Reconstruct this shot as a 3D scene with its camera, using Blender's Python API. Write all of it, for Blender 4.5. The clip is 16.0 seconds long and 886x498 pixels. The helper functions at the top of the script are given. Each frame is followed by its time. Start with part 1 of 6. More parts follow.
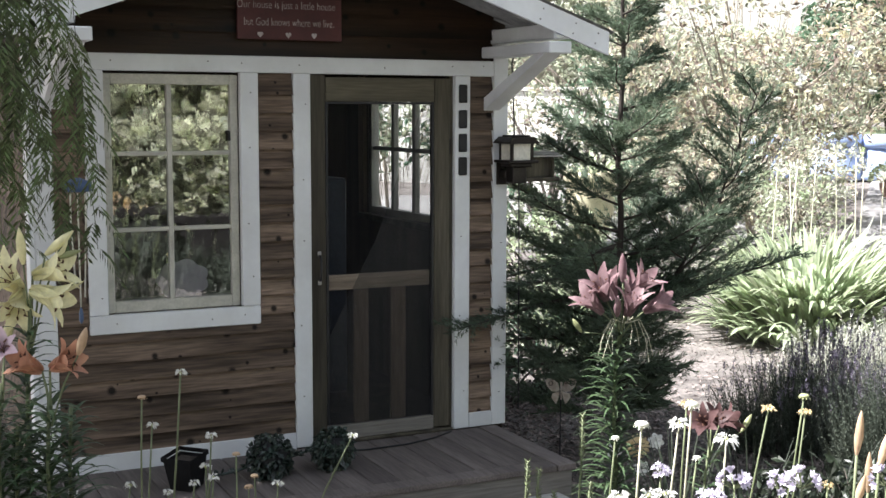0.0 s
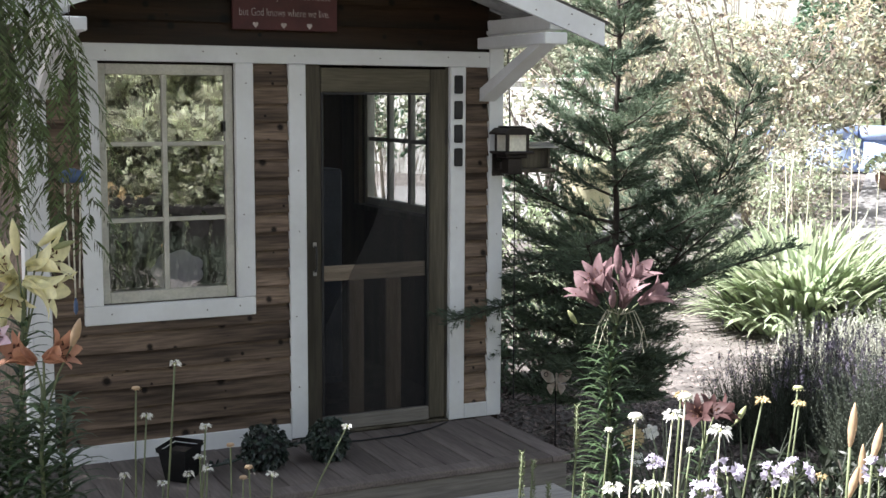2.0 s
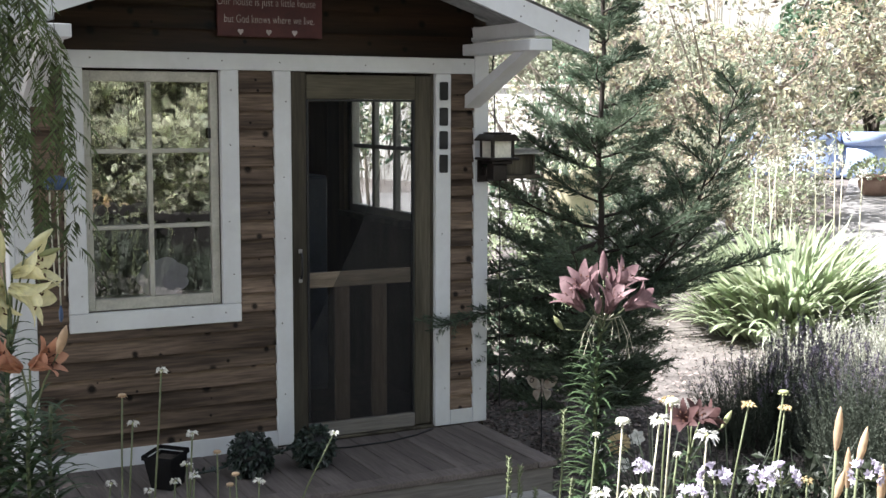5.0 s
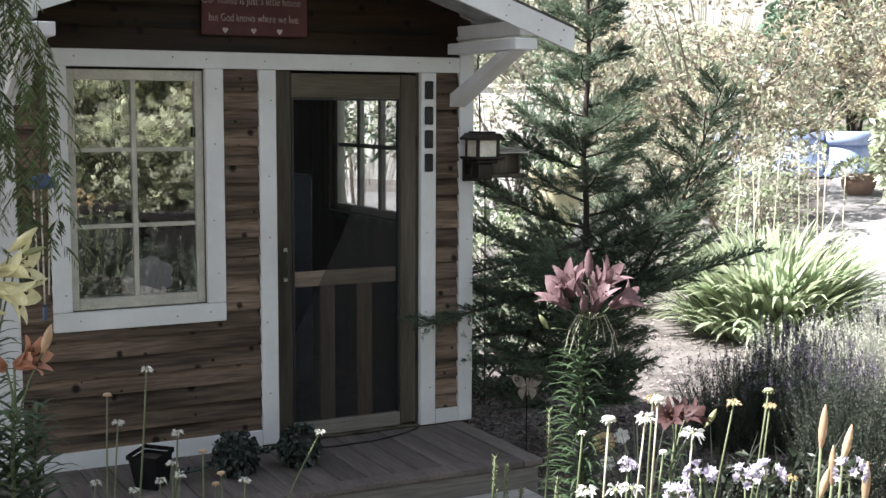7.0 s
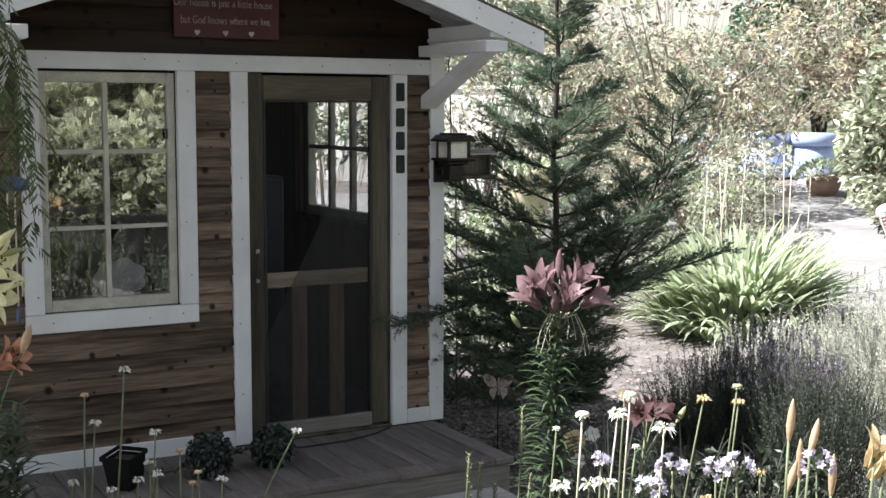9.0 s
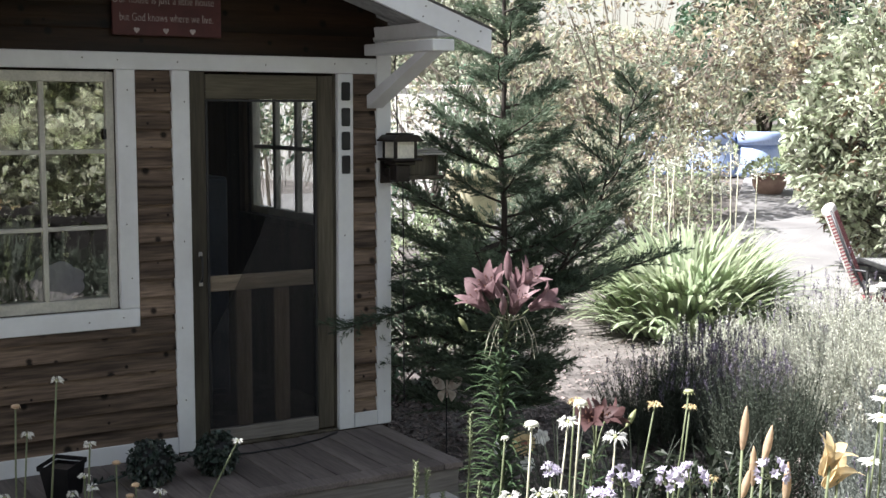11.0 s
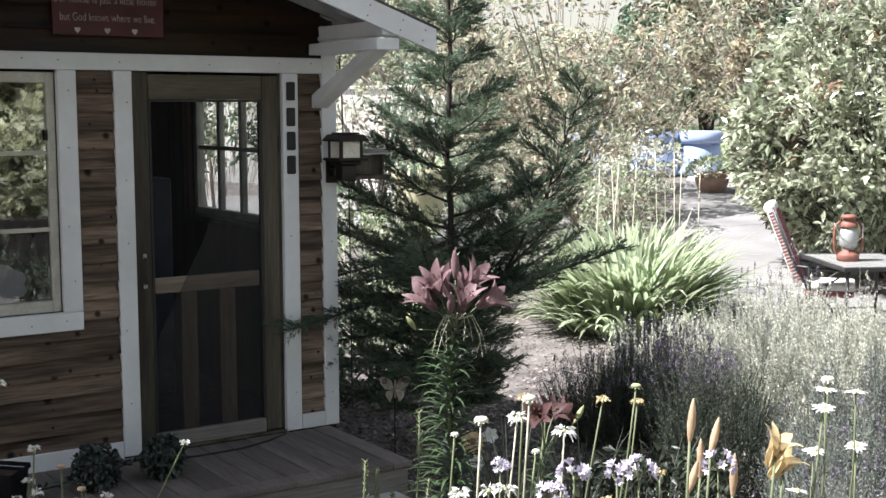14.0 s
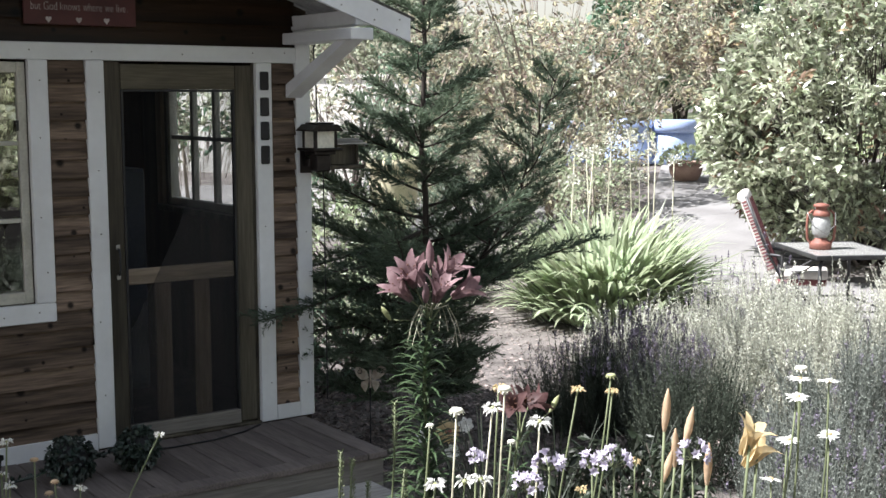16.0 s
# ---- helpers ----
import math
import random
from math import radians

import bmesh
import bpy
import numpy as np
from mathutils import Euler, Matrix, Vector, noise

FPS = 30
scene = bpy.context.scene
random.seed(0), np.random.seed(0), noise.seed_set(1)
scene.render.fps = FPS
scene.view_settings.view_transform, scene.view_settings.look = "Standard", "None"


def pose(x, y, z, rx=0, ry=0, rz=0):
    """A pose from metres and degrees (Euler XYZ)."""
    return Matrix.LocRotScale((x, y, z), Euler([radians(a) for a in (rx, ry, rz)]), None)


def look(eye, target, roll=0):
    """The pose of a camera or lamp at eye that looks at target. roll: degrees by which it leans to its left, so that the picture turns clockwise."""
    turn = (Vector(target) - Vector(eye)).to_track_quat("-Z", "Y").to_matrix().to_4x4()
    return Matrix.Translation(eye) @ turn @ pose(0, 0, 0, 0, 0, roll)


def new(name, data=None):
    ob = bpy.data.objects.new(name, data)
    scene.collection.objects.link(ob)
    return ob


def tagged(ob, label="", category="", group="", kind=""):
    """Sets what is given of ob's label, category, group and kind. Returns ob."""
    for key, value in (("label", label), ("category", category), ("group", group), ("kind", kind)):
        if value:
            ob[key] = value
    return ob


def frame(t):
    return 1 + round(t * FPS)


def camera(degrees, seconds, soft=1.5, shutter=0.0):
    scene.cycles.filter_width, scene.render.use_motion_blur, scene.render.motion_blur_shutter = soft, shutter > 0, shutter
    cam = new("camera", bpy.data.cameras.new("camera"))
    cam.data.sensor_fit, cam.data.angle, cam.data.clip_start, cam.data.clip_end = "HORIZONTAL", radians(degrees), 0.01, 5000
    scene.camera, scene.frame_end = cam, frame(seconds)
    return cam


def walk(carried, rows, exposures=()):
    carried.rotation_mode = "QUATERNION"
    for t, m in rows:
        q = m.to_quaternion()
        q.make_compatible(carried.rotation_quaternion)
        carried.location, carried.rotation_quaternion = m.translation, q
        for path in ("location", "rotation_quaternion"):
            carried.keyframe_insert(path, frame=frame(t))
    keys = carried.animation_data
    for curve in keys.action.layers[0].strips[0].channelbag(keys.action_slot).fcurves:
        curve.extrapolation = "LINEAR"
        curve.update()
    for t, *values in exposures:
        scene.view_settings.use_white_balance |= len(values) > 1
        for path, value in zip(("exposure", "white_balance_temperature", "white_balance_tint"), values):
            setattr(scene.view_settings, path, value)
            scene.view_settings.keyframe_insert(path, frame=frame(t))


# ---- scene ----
cam = camera(39.04, 16.0)
# seconds, x, y, z, pitch, roll, yaw
ROWS = [
    (0, -2.774, -6.473, 1.860, -6.29, -0.17, -25.96),
    (0.5, -2.769, -6.477, 1.859, -6.32, -0.25, -25.95),
    (1, -2.772, -6.475, 1.860, -6.45, -0.25, -26.01),
    (1.5, -2.771, -6.471, 1.859, -6.64, -0.26, -26.09),
    (2, -2.768, -6.472, 1.861, -6.71, -0.27, -26.12),
    (2.5, -2.768, -6.471, 1.859, -6.93, -0.22, -26.20),
    (3, -2.768, -6.473, 1.859, -6.51, -0.22, -26.36),
    (3.5, -2.772, -6.475, 1.861, -6.38, -0.21, -26.48),
    (6, -2.776, -6.472, 1.859, -6.43, -0.21, -27.16),
    (6.5, -2.776, -6.469, 1.861, -6.44, -0.24, -27.34),
    (7, -2.780, -6.473, 1.858, -6.43, -0.24, -27.55),
    (7.5, -2.785, -6.477, 1.860, -6.42, -0.25, -27.89),
    (8, -2.794, -6.484, 1.861, -6.41, -0.27, -28.31),
    (8.5, -2.812, -6.504, 1.858, -6.35, -0.20, -28.67),
    (9, -2.822, -6.511, 1.859, -6.35, -0.21, -29.02),
    (11.5, -2.744, -6.402, 1.862, -6.40, -0.15, -31.94),
    (12, -2.733, -6.387, 1.858, -6.41, -0.09, -32.42),
    (12.5, -2.736, -6.388, 1.856, -6.37, -0.09, -32.90),
    (13, -2.758, -6.424, 1.851, -6.31, -0.03, -33.25),
    (13.5, -2.765, -6.431, 1.851, -6.29, -0.01, -33.59),
    (14, -2.766, -6.426, 1.851, -6.33, 0.08, -33.89),
    (14.5, -2.768, -6.428, 1.852, -6.31, 0.09, -34.10),
    (15, -2.768, -6.427, 1.854, -6.49, 0.11, -34.32),
    (15.5, -2.764, -6.426, 1.853, -6.72, 0.07, -34.56),
    (16, -2.763, -6.422, 1.855, -6.83, 0.12, -35.05),
]
EXPO = [(0.0, 2.06, 6400, 13), (3.5, 2.03, 6400, 13), (7.0, 1.92, 6400, 13), (9.0, 1.76, 6400, 13), (12.5, 1.66, 6400, 13), (16.0, 1.56, 6350, 13)]
walk(cam, [(t, pose(x, y, z, 90 + p, r, w)) for t, x, y, z, p, r, w in ROWS], EXPO)

# ---- light ----
SUN_ELEV, SUN_AZ = 55.0, -70.0          # azimuth of the sun from +y towards +x
world = bpy.data.worlds.new("sky")
scene.world = world
world.use_nodes = True
wn = world.node_tree.nodes
sky = wn.new("ShaderNodeTexSky")
sky.sky_type, sky.sun_disc = "NISHITA", False
sky.sun_elevation, sky.sun_rotation = radians(SUN_ELEV), radians(SUN_AZ)
sky.air_density, sky.dust_density, sky.ozone_density = 1.6, 0.8, 0.8
wn["Background"].inputs["Strength"].default_value = 0.052
haze = wn.new("ShaderNodeHueSaturation")
haze.inputs["Saturation"].default_value = 0.42
world.node_tree.links.new(sky.outputs[0], haze.inputs["Color"])
world.node_tree.links.new(haze.outputs[0], wn["Background"].inputs["Color"])
sun_data = bpy.data.lights.new("sun", "SUN")
sun_data.energy, sun_data.angle, sun_data.color = 5.0, radians(0.6), (1.0, 0.985, 0.965)
sun = new("sun", sun_data)
se, sa = radians(SUN_ELEV), radians(SUN_AZ)
SUN_DIR = Vector((math.sin(sa) * math.cos(se), math.cos(sa) * math.cos(se), math.sin(se)))
sun.matrix_world = look(SUN_DIR * 40, (0, 0, 0))

# ---- materials ----
def material(name, base, rough=0.7, dark=None, scale=8.0, stretch=(1, 1, 1), bump=0.15, fine=60.0, spread=0.0,
             metal=0.0, trans=0.0, rand=0.0, spec=0.4, island=0.0, mottled=0.5, bump_dist=0.01, vary=0.14):
    """A surface with two scales of variation: blotches between dark and base, and fine grain with relief."""
    m = bpy.data.materials.new(name)
    m.use_nodes = True
    nt = m.node_tree
    n, l = nt.nodes, nt.links
    p = n["Principled BSDF"]
    p.inputs["Metallic"].default_value = metal
    p.inputs["Specular IOR Level"].default_value = spec
    co = n.new("ShaderNodeTexCoord")
    mp = n.new("ShaderNodeMapping")
    mp.inputs["Scale"].default_value = stretch
    l.new(co.outputs["Object"], mp.inputs["Vector"])
    add = n.new("ShaderNodeVectorMath")
    add.operation = "ADD"
    info = n.new("ShaderNodeObjectInfo")
    off = n.new("ShaderNodeMath")
    off.operation = "MULTIPLY"
    off.inputs[1].default_value = 37.0
    l.new(info.outputs["Random"], off.inputs[0])
    l.new(mp.outputs[0], add.inputs[0])
    l.new(off.outputs[0], add.inputs[1])
    big, small = n.new("ShaderNodeTexNoise"), n.new("ShaderNodeTexNoise")
    big.inputs["Scale"].default_value, big.inputs["Detail"].default_value = scale, 5
    small.inputs["Scale"].default_value, small.inputs["Detail"].default_value = fine, 4
    l.new(add.outputs[0], big.inputs["Vector"])
    l.new(add.outputs[0], small.inputs["Vector"])
    dark = dark or tuple(c * 0.55 for c in base)
    mix = n.new("ShaderNodeMix")
    mix.data_type = "RGBA"
    mix.inputs["A"].default_value, mix.inputs["B"].default_value = (*dark, 1), (*base, 1)
    ramp = n.new("ShaderNodeMapRange")
    ramp.inputs["From Min"].default_value, ramp.inputs["From Max"].default_value = 0.5 - mottled * 0.4, 0.5 + mottled * 0.25
    l.new(big.outputs["Fac"], ramp.inputs["Value"])
    l.new(ramp.outputs[0], mix.inputs["Factor"])
    hsv = n.new("ShaderNodeHueSaturation")
    val = n.new("ShaderNodeMapRange")
    val.inputs["From Min"].default_value, val.inputs["From Max"].default_value = 0.25, 0.75
    val.inputs["To Min"].default_value, val.inputs["To Max"].default_value = 1 - vary, 1 + vary
    l.new(small.outputs["Fac"], val.inputs["Value"])
    tone = val.outputs[0]
    for amount, source in ((rand, info.outputs["Random"]), (island, None)):
        if amount:
            if source is None:
                geo = n.new("ShaderNodeNewGeometry")
                source = geo.outputs["Random Per Island"]
            rr = n.new("ShaderNodeMapRange")
            rr.inputs["To Min"].default_value, rr.inputs["To Max"].default_value = 1 - amount, 1 + amount
            l.new(source, rr.inputs["Value"])
            mul = n.new("ShaderNodeMath")
            mul.operation = "MULTIPLY"
            l.new(tone, mul.inputs[0])
            l.new(rr.outputs[0], mul.inputs[1])
            tone = mul.outputs[0]
            if spread:
                hr = n.new("ShaderNodeMapRange")
                hr.inputs["To Min"].default_value, hr.inputs["To Max"].default_value = 0.5 - spread, 0.5 + spread
                l.new(source, hr.inputs["Value"])
                l.new(hr.outputs[0], hsv.inputs["Hue"])
    l.new(tone, hsv.inputs["Value"])
    l.new(mix.outputs["Result"], hsv.inputs["Color"])
    l.new(hsv.outputs[0], p.inputs["Base Color"])
    rg = n.new("ShaderNodeMapRange")
    rg.inputs["To Min"].default_value, rg.inputs["To Max"].default_value = max(0.02, rough - 0.12), min(1, rough + 0.12)
    l.new(small.outputs["Fac"], rg.inputs["Value"])
    l.new(rg.outputs[0], p.inputs["Roughness"])
    if bump:
        bp = n.new("ShaderNodeBump")
        bp.inputs["Strength"].default_value, bp.inputs["Distance"].default_value = bump, bump_dist
        l.new(small.outputs["Fac"], bp.inputs["Height"])
        l.new(bp.outputs[0], p.inputs["Normal"])
    if trans:
        tl = n.new("ShaderNodeBsdfTranslucent")
        l.new(hsv.outputs[0], tl.inputs["Color"])
        ms = n.new("ShaderNodeMixShader")
        ms.inputs[0].default_value = trans
        l.new(p.outputs[0], ms.inputs[1])
        l.new(tl.outputs[0], ms.inputs[2])
        l.new(ms.outputs[0], n["Material Output"].inputs["Surface"])
    return m


def wood(name, base, dark, axis="x", rough=0.8, rand=0.25, knots=True, grain=9.0, vary=0.3):
    """Sawn boards: long grain along one axis, dark knots, tone that differs from board to board."""
    st = {"x": (0.07, 1, 1), "z": (1, 1, 0.07), "y": (1, 0.07, 1)}[axis]
    m = material(name, base, rough, dark, scale=grain, stretch=st, bump=0.35, fine=90, rand=rand, spec=0.25, mottled=0.45, bump_dist=0.004, vary=vary)
    if knots:
        nt = m.node_tree
        n, l = nt.nodes, nt.links
        p = n["Principled BSDF"]
        co, info = n.new("ShaderNodeTexCoord"), n.new("ShaderNodeObjectInfo")
        sep, mp = n.new("ShaderNodeSeparateXYZ"), n.new("ShaderNodeCombineXYZ")
        sc = n.new("ShaderNodeMath")
        sc.operation = "MULTIPLY"
        sc.inputs[1].default_value = 53.0
        l.new(info.outputs["Random"], sc.inputs[0])
        l.new(co.outputs["Object"], sep.inputs[0])
        l.new(sep.outputs["X"], mp.inputs["X"])
        l.new(sep.outputs["Z"], mp.inputs["Y"])
        ad = n.new("ShaderNodeVectorMath")
        l.new(mp.outputs[0], ad.inputs[0])
        l.new(sc.outputs[0], ad.inputs[1])
        vo = n.new("ShaderNodeTexVoronoi")
        vo.voronoi_dimensions = "2D"
        vo.inputs["Scale"].default_value = 5.6
        l.new(ad.outputs[0], vo.inputs["Vector"])
        sx, am, dv = n.new("ShaderNodeSeparateXYZ"), n.new("ShaderNodeMapRange"), n.new("ShaderNodeMath")
        am.inputs["To Min"].default_value, am.inputs["To Max"].default_value = 0.12, 1.25
        dv.operation = "DIVIDE"
        l.new(vo.outputs["Color"], sx.inputs[0])
        l.new(sx.outputs["X"], am.inputs["Value"])
        l.new(vo.outputs["Distance"], dv.inputs[0])
        l.new(am.outputs[0], dv.inputs[1])
        kr = n.new("ShaderNodeMapRange")
        kr.inputs["From Min"].default_value, kr.inputs["From Max"].default_value = 0.06, 0.14
        kr.inputs["To Min"].default_value, kr.inputs["To Max"].default_value = 0.1, 1.0
        l.new(dv.outputs[0], kr.inputs["Value"])
        old = p.inputs["Base Color"].links[0].from_socket
        mu = n.new("ShaderNodeMix")
        mu.data_type, mu.blend_type = "RGBA", "MULTIPLY"
        mu.inputs["Factor"].default_value = 1.0
        l.new(old, mu.inputs["A"])
        l.new(kr.outputs[0], mu.inputs["B"])
        l.new(mu.outputs["Result"], p.inputs["Base Color"])
    return m


M_SIDING = wood("stained_cedar", (0.168, 0.122, 0.09), (0.036, 0.025, 0.018), "x", rand=0.35, grain=14.0, vary=0.5)
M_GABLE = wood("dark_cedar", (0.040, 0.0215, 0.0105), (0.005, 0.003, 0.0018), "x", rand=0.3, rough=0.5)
M_WHITE = material("white_paint", (0.70, 0.72, 0.74), 0.55, (0.60, 0.61, 0.62), scale=3, fine=30, bump=0.06, rand=0.05, bump_dist=0.003, vary=0.03)
M_SASH = material("aged_sash_paint", (0.50, 0.49, 0.43), 0.6, (0.38, 0.37, 0.32), scale=9, fine=80, bump=0.3, bump_dist=0.004)
M_DOOR = wood("weathered_door_wood", (0.092, 0.082, 0.061), (0.03, 0.026, 0.019), "z", knots=False, rand=0.12)
M_DOORHEAD = wood("weathered_door_head", (0.108, 0.097, 0.07), (0.04, 0.035, 0.025), "x", knots=False, rand=0.1)
M_RAIL = wood("bare_pine", (0.32, 0.26, 0.20), (0.21, 0.165, 0.12), "x", rand=0.1, knots=False)
M_STILE = wood("bare_pine_upright", (0.145, 0.106, 0.074), (0.088, 0.064, 0.045), "z", rand=0.1, knots=False)
M_DECK = wood("deck_boards", (0.16, 0.138, 0.127), (0.105, 0.09, 0.083), "y", rand=0.12, knots=False)
M_STEP = wood("grey_riser_boards", (0.36, 0.35, 0.33), (0.24, 0.23, 0.21), "x", rand=0.1, knots=False)
M_RISER = wood("brown_grey_riser_boards", (0.20, 0.185, 0.165), (0.13, 0.118, 0.105), "x", rand=0.1, knots=False)
M_METAL_ROOF = material("corrugated_zinc", (0.16, 0.16, 0.155), 0.6, (0.10, 0.10, 0.097), scale=5, fine=40, bump=0.05, metal=0.3)
M_BRONZE = material("dark_bronze_metal", (0.035, 0.03, 0.028), 0.4, scale=12, metal=0.6, bump=0.05)
M_BLACK = material("black_iron", (0.02, 0.02, 0.022), 0.5, scale=10, bump=0.05)
M_FROST = material("frosted_glass", (0.72, 0.70, 0.62), 0.35, (0.62, 0.6, 0.52), scale=6, bump=0.02)
M_SIGN = material("sign_red_paint", (0.078, 0.022, 0.023), 0.6, (0.05, 0.014, 0.015), scale=6, bump=0.15)
M_LETTER = material("sign_lettering", (0.5, 0.45, 0.45), 0.6, bump=0)
M_NAIL = material("nail_heads", (0.12, 0.11, 0.10), 0.5, bump=0)
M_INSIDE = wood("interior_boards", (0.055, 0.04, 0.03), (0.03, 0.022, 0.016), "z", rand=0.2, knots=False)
M_BLUEGREY = material("blue_grey_enamel", (0.075, 0.09, 0.115), 0.5, scale=4, bump=0.03)
M_MULCH = material("bark_mulch", (0.18, 0.162, 0.15), 0.9, (0.066, 0.058, 0.053), scale=3.0, fine=38, bump=0.9, spread=0, bump_dist=0.03)
M_CHIP = material("bark_chip", (0.27, 0.225, 0.205), 0.9, (0.085, 0.068, 0.06), scale=12, fine=90, bump=0.4, island=0.7)
M_PAVE = material("pale_concrete_path", (0.22, 0.215, 0.21), 0.85, (0.165, 0.16, 0.157), scale=1.3, fine=45, bump=0.25)
M_RENDER = material("pale_lime_render", (0.62, 0.61, 0.58), 0.85, (0.5, 0.49, 0.46), scale=1.2, fine=40, bump=0.25)
M_LAWN = material("lawn_ground", (0.22, 0.25, 0.15), 0.9, (0.14, 0.165, 0.09), scale=1.5, fine=60, bump=0.6, bump_dist=0.03)


def glass_material(name, ior, tint):
    m = bpy.data.materials.new(name)
    m.use_nodes = True
    n, l = m.node_tree.nodes, m.node_tree.links
    n.remove(n["Principled BSDF"])
    tr, gl, fr, mx = (n.new(k) for k in ("ShaderNodeBsdfTransparent", "ShaderNodeBsdfGlossy", "ShaderNodeFresnel", "ShaderNodeMixShader"))
    tr.inputs["Color"].default_value = (*tint, 1)
    gl.inputs["Roughness"].default_value = 0.0
    fr.inputs["IOR"].default_value = ior
    no, bp = n.new("ShaderNodeTexNoise"), n.new("ShaderNodeBump")
    no.inputs["Scale"].default_value = 5.0
    bp.inputs["Strength"].default_value, bp.inputs["Distance"].default_value = 0.05, 0.004
    l.new(no.outputs["Fac"], bp.inputs["Height"])
    l.new(bp.outputs[0], gl.inputs["Normal"])
    l.new(fr.outputs[0], mx.inputs[0])
    l.new(tr.outputs[0], mx.inputs[1])
    l.new(gl.outputs[0], mx.inputs[2])
    l.new(mx.outputs[0], n["Material Output"].inputs["Surface"])
    return m


M_GLASS = glass_material("window_glass", 4.0, (0.95, 0.96, 0.95))
M_CLEAR = glass_material("lamp_glass", 1.5, (0.9, 0.92, 0.92))


def mesh_screen(name, cover, base):
    m = bpy.data.materials.new(name)
    m.use_nodes = True
    n, l = m.node_tree.nodes, m.node_tree.links
    p = n["Principled BSDF"]
    p.inputs["Base Color"].default_value, p.inputs["Roughness"].default_value = (*base, 1), 0.6
    tr, mx, no, mr = (n.new(k) for k in ("ShaderNodeBsdfTransparent", "ShaderNodeMixShader", "ShaderNodeTexNoise", "ShaderNodeMapRange"))
    no.inputs["Scale"].default_value, no.inputs["Detail"].default_value = 3.0, 4
    mr.inputs["To Min"].default_value, mr.inputs["To Max"].default_value = cover - 0.06, cover + 0.06
    l.new(no.outputs["Fac"], mr.inputs["Value"])
    l.new(mr.outputs[0], mx.inputs[0])
    l.new(tr.outputs[0], mx.inputs[1])
    l.new(p.outputs[0], mx.inputs[2])
    l.new(mx.outputs[0], n["Material Output"].inputs["Surface"])
    return m


M_SCREEN = mesh_screen("fly_screen", 0.16, (0.022, 0.022, 0.024))
M_SCREEN2 = mesh_screen("sagging_fly_screen", 0.36, (0.035, 0.035, 0.037))

# ---- building helpers ----
def thing(name, at, label, category, group="", kind=""):
    ob = new(name)
    ob.location = at
    ob.empty_display_size = 0.1
    return tagged(ob, label, category, group, kind)


def link(name, me, mat, parent=None, label="", smooth=False):
    if mat is not None and not me.materials:
        me.materials.append(mat)
    if smooth:
        me.polygons.foreach_set("use_smooth", [True] * len(me.polygons))
    ob = new(name, me)
    if parent is not None:
        ob.parent = parent
    return tagged(ob, label)


def part(name, bm, mat, parent=None, label="", smooth=False):
    me = bpy.data.meshes.new(name)
    bm.normal_update()
    bm.to_mesh(me)
    bm.free()
    return link(name, me, mat, parent, label, smooth)


def block(x0, x1, y0, y1, z0, z1, bevel=0.004, bm=None, m=None, seg=1):
    """A box with softened edges, added to bm (or to a new bmesh)."""
    bm = bm or bmesh.new()
    vs = bmesh.ops.create_cube(bm, size=1.0)["verts"]
    for v in vs:
        v.co = ((x0 + x1) / 2 + v.co.x * (x1 - x0), (y0 + y1) / 2 + v.co.y * (y1 - y0), (z0 + z1) / 2 + v.co.z * (z1 - z0))
    if bevel:
        es = {e for v in vs for e in v.link_edges}
        vs = list({v for f in bmesh.ops.bevel(bm, geom=list(es), offset=bevel, segments=seg, affect="EDGES", profile=0.5)["faces"] for v in f.verts} | {v for v in vs if v.is_valid})
    if m is not None:
        bmesh.ops.transform(bm, matrix=m, verts=[v for v in vs if v.is_valid])
    return bm


def prism(profile, y0, y1, bm=None):
    """A solid from a closed outline in x and z, pushed from y0 to y1."""
    bm = bm or bmesh.new()
    a = [bm.verts.new((x, y0, z)) for x, z in profile]
    b = [bm.verts.new((x, y1, z)) for x, z in profile]
    k = len(profile)
    bm.faces.new(a)
    bm.faces.new(b[::-1])
    for i in range(k):
        bm.faces.new((a[i], b[i], b[(i + 1) % k], a[(i + 1) % k]))
    bmesh.ops.recalc_face_normals(bm, faces=bm.faces)
    return bm


def lathe(profile, sides=20, bm=None, at=(0, 0, 0)):
    """A turned form: (radius, height) from bottom to top."""
    bm = bm or bmesh.new()
    rings = [[bm.verts.new((at[0] + r * math.cos(2 * math.pi * i / sides), at[1] + r * math.sin(2 * math.pi * i / sides), at[2] + z))
              for i in range(sides)] for r, z in profile]
    for a, b in zip(rings, rings[1:]):
        for i in range(sides):
            bm.faces.new((a[i], a[(i + 1) % sides], b[(i + 1) % sides], b[i]))
    bm.faces.new(rings[0][::-1])
    bm.faces.new(rings[-1])
    return bm


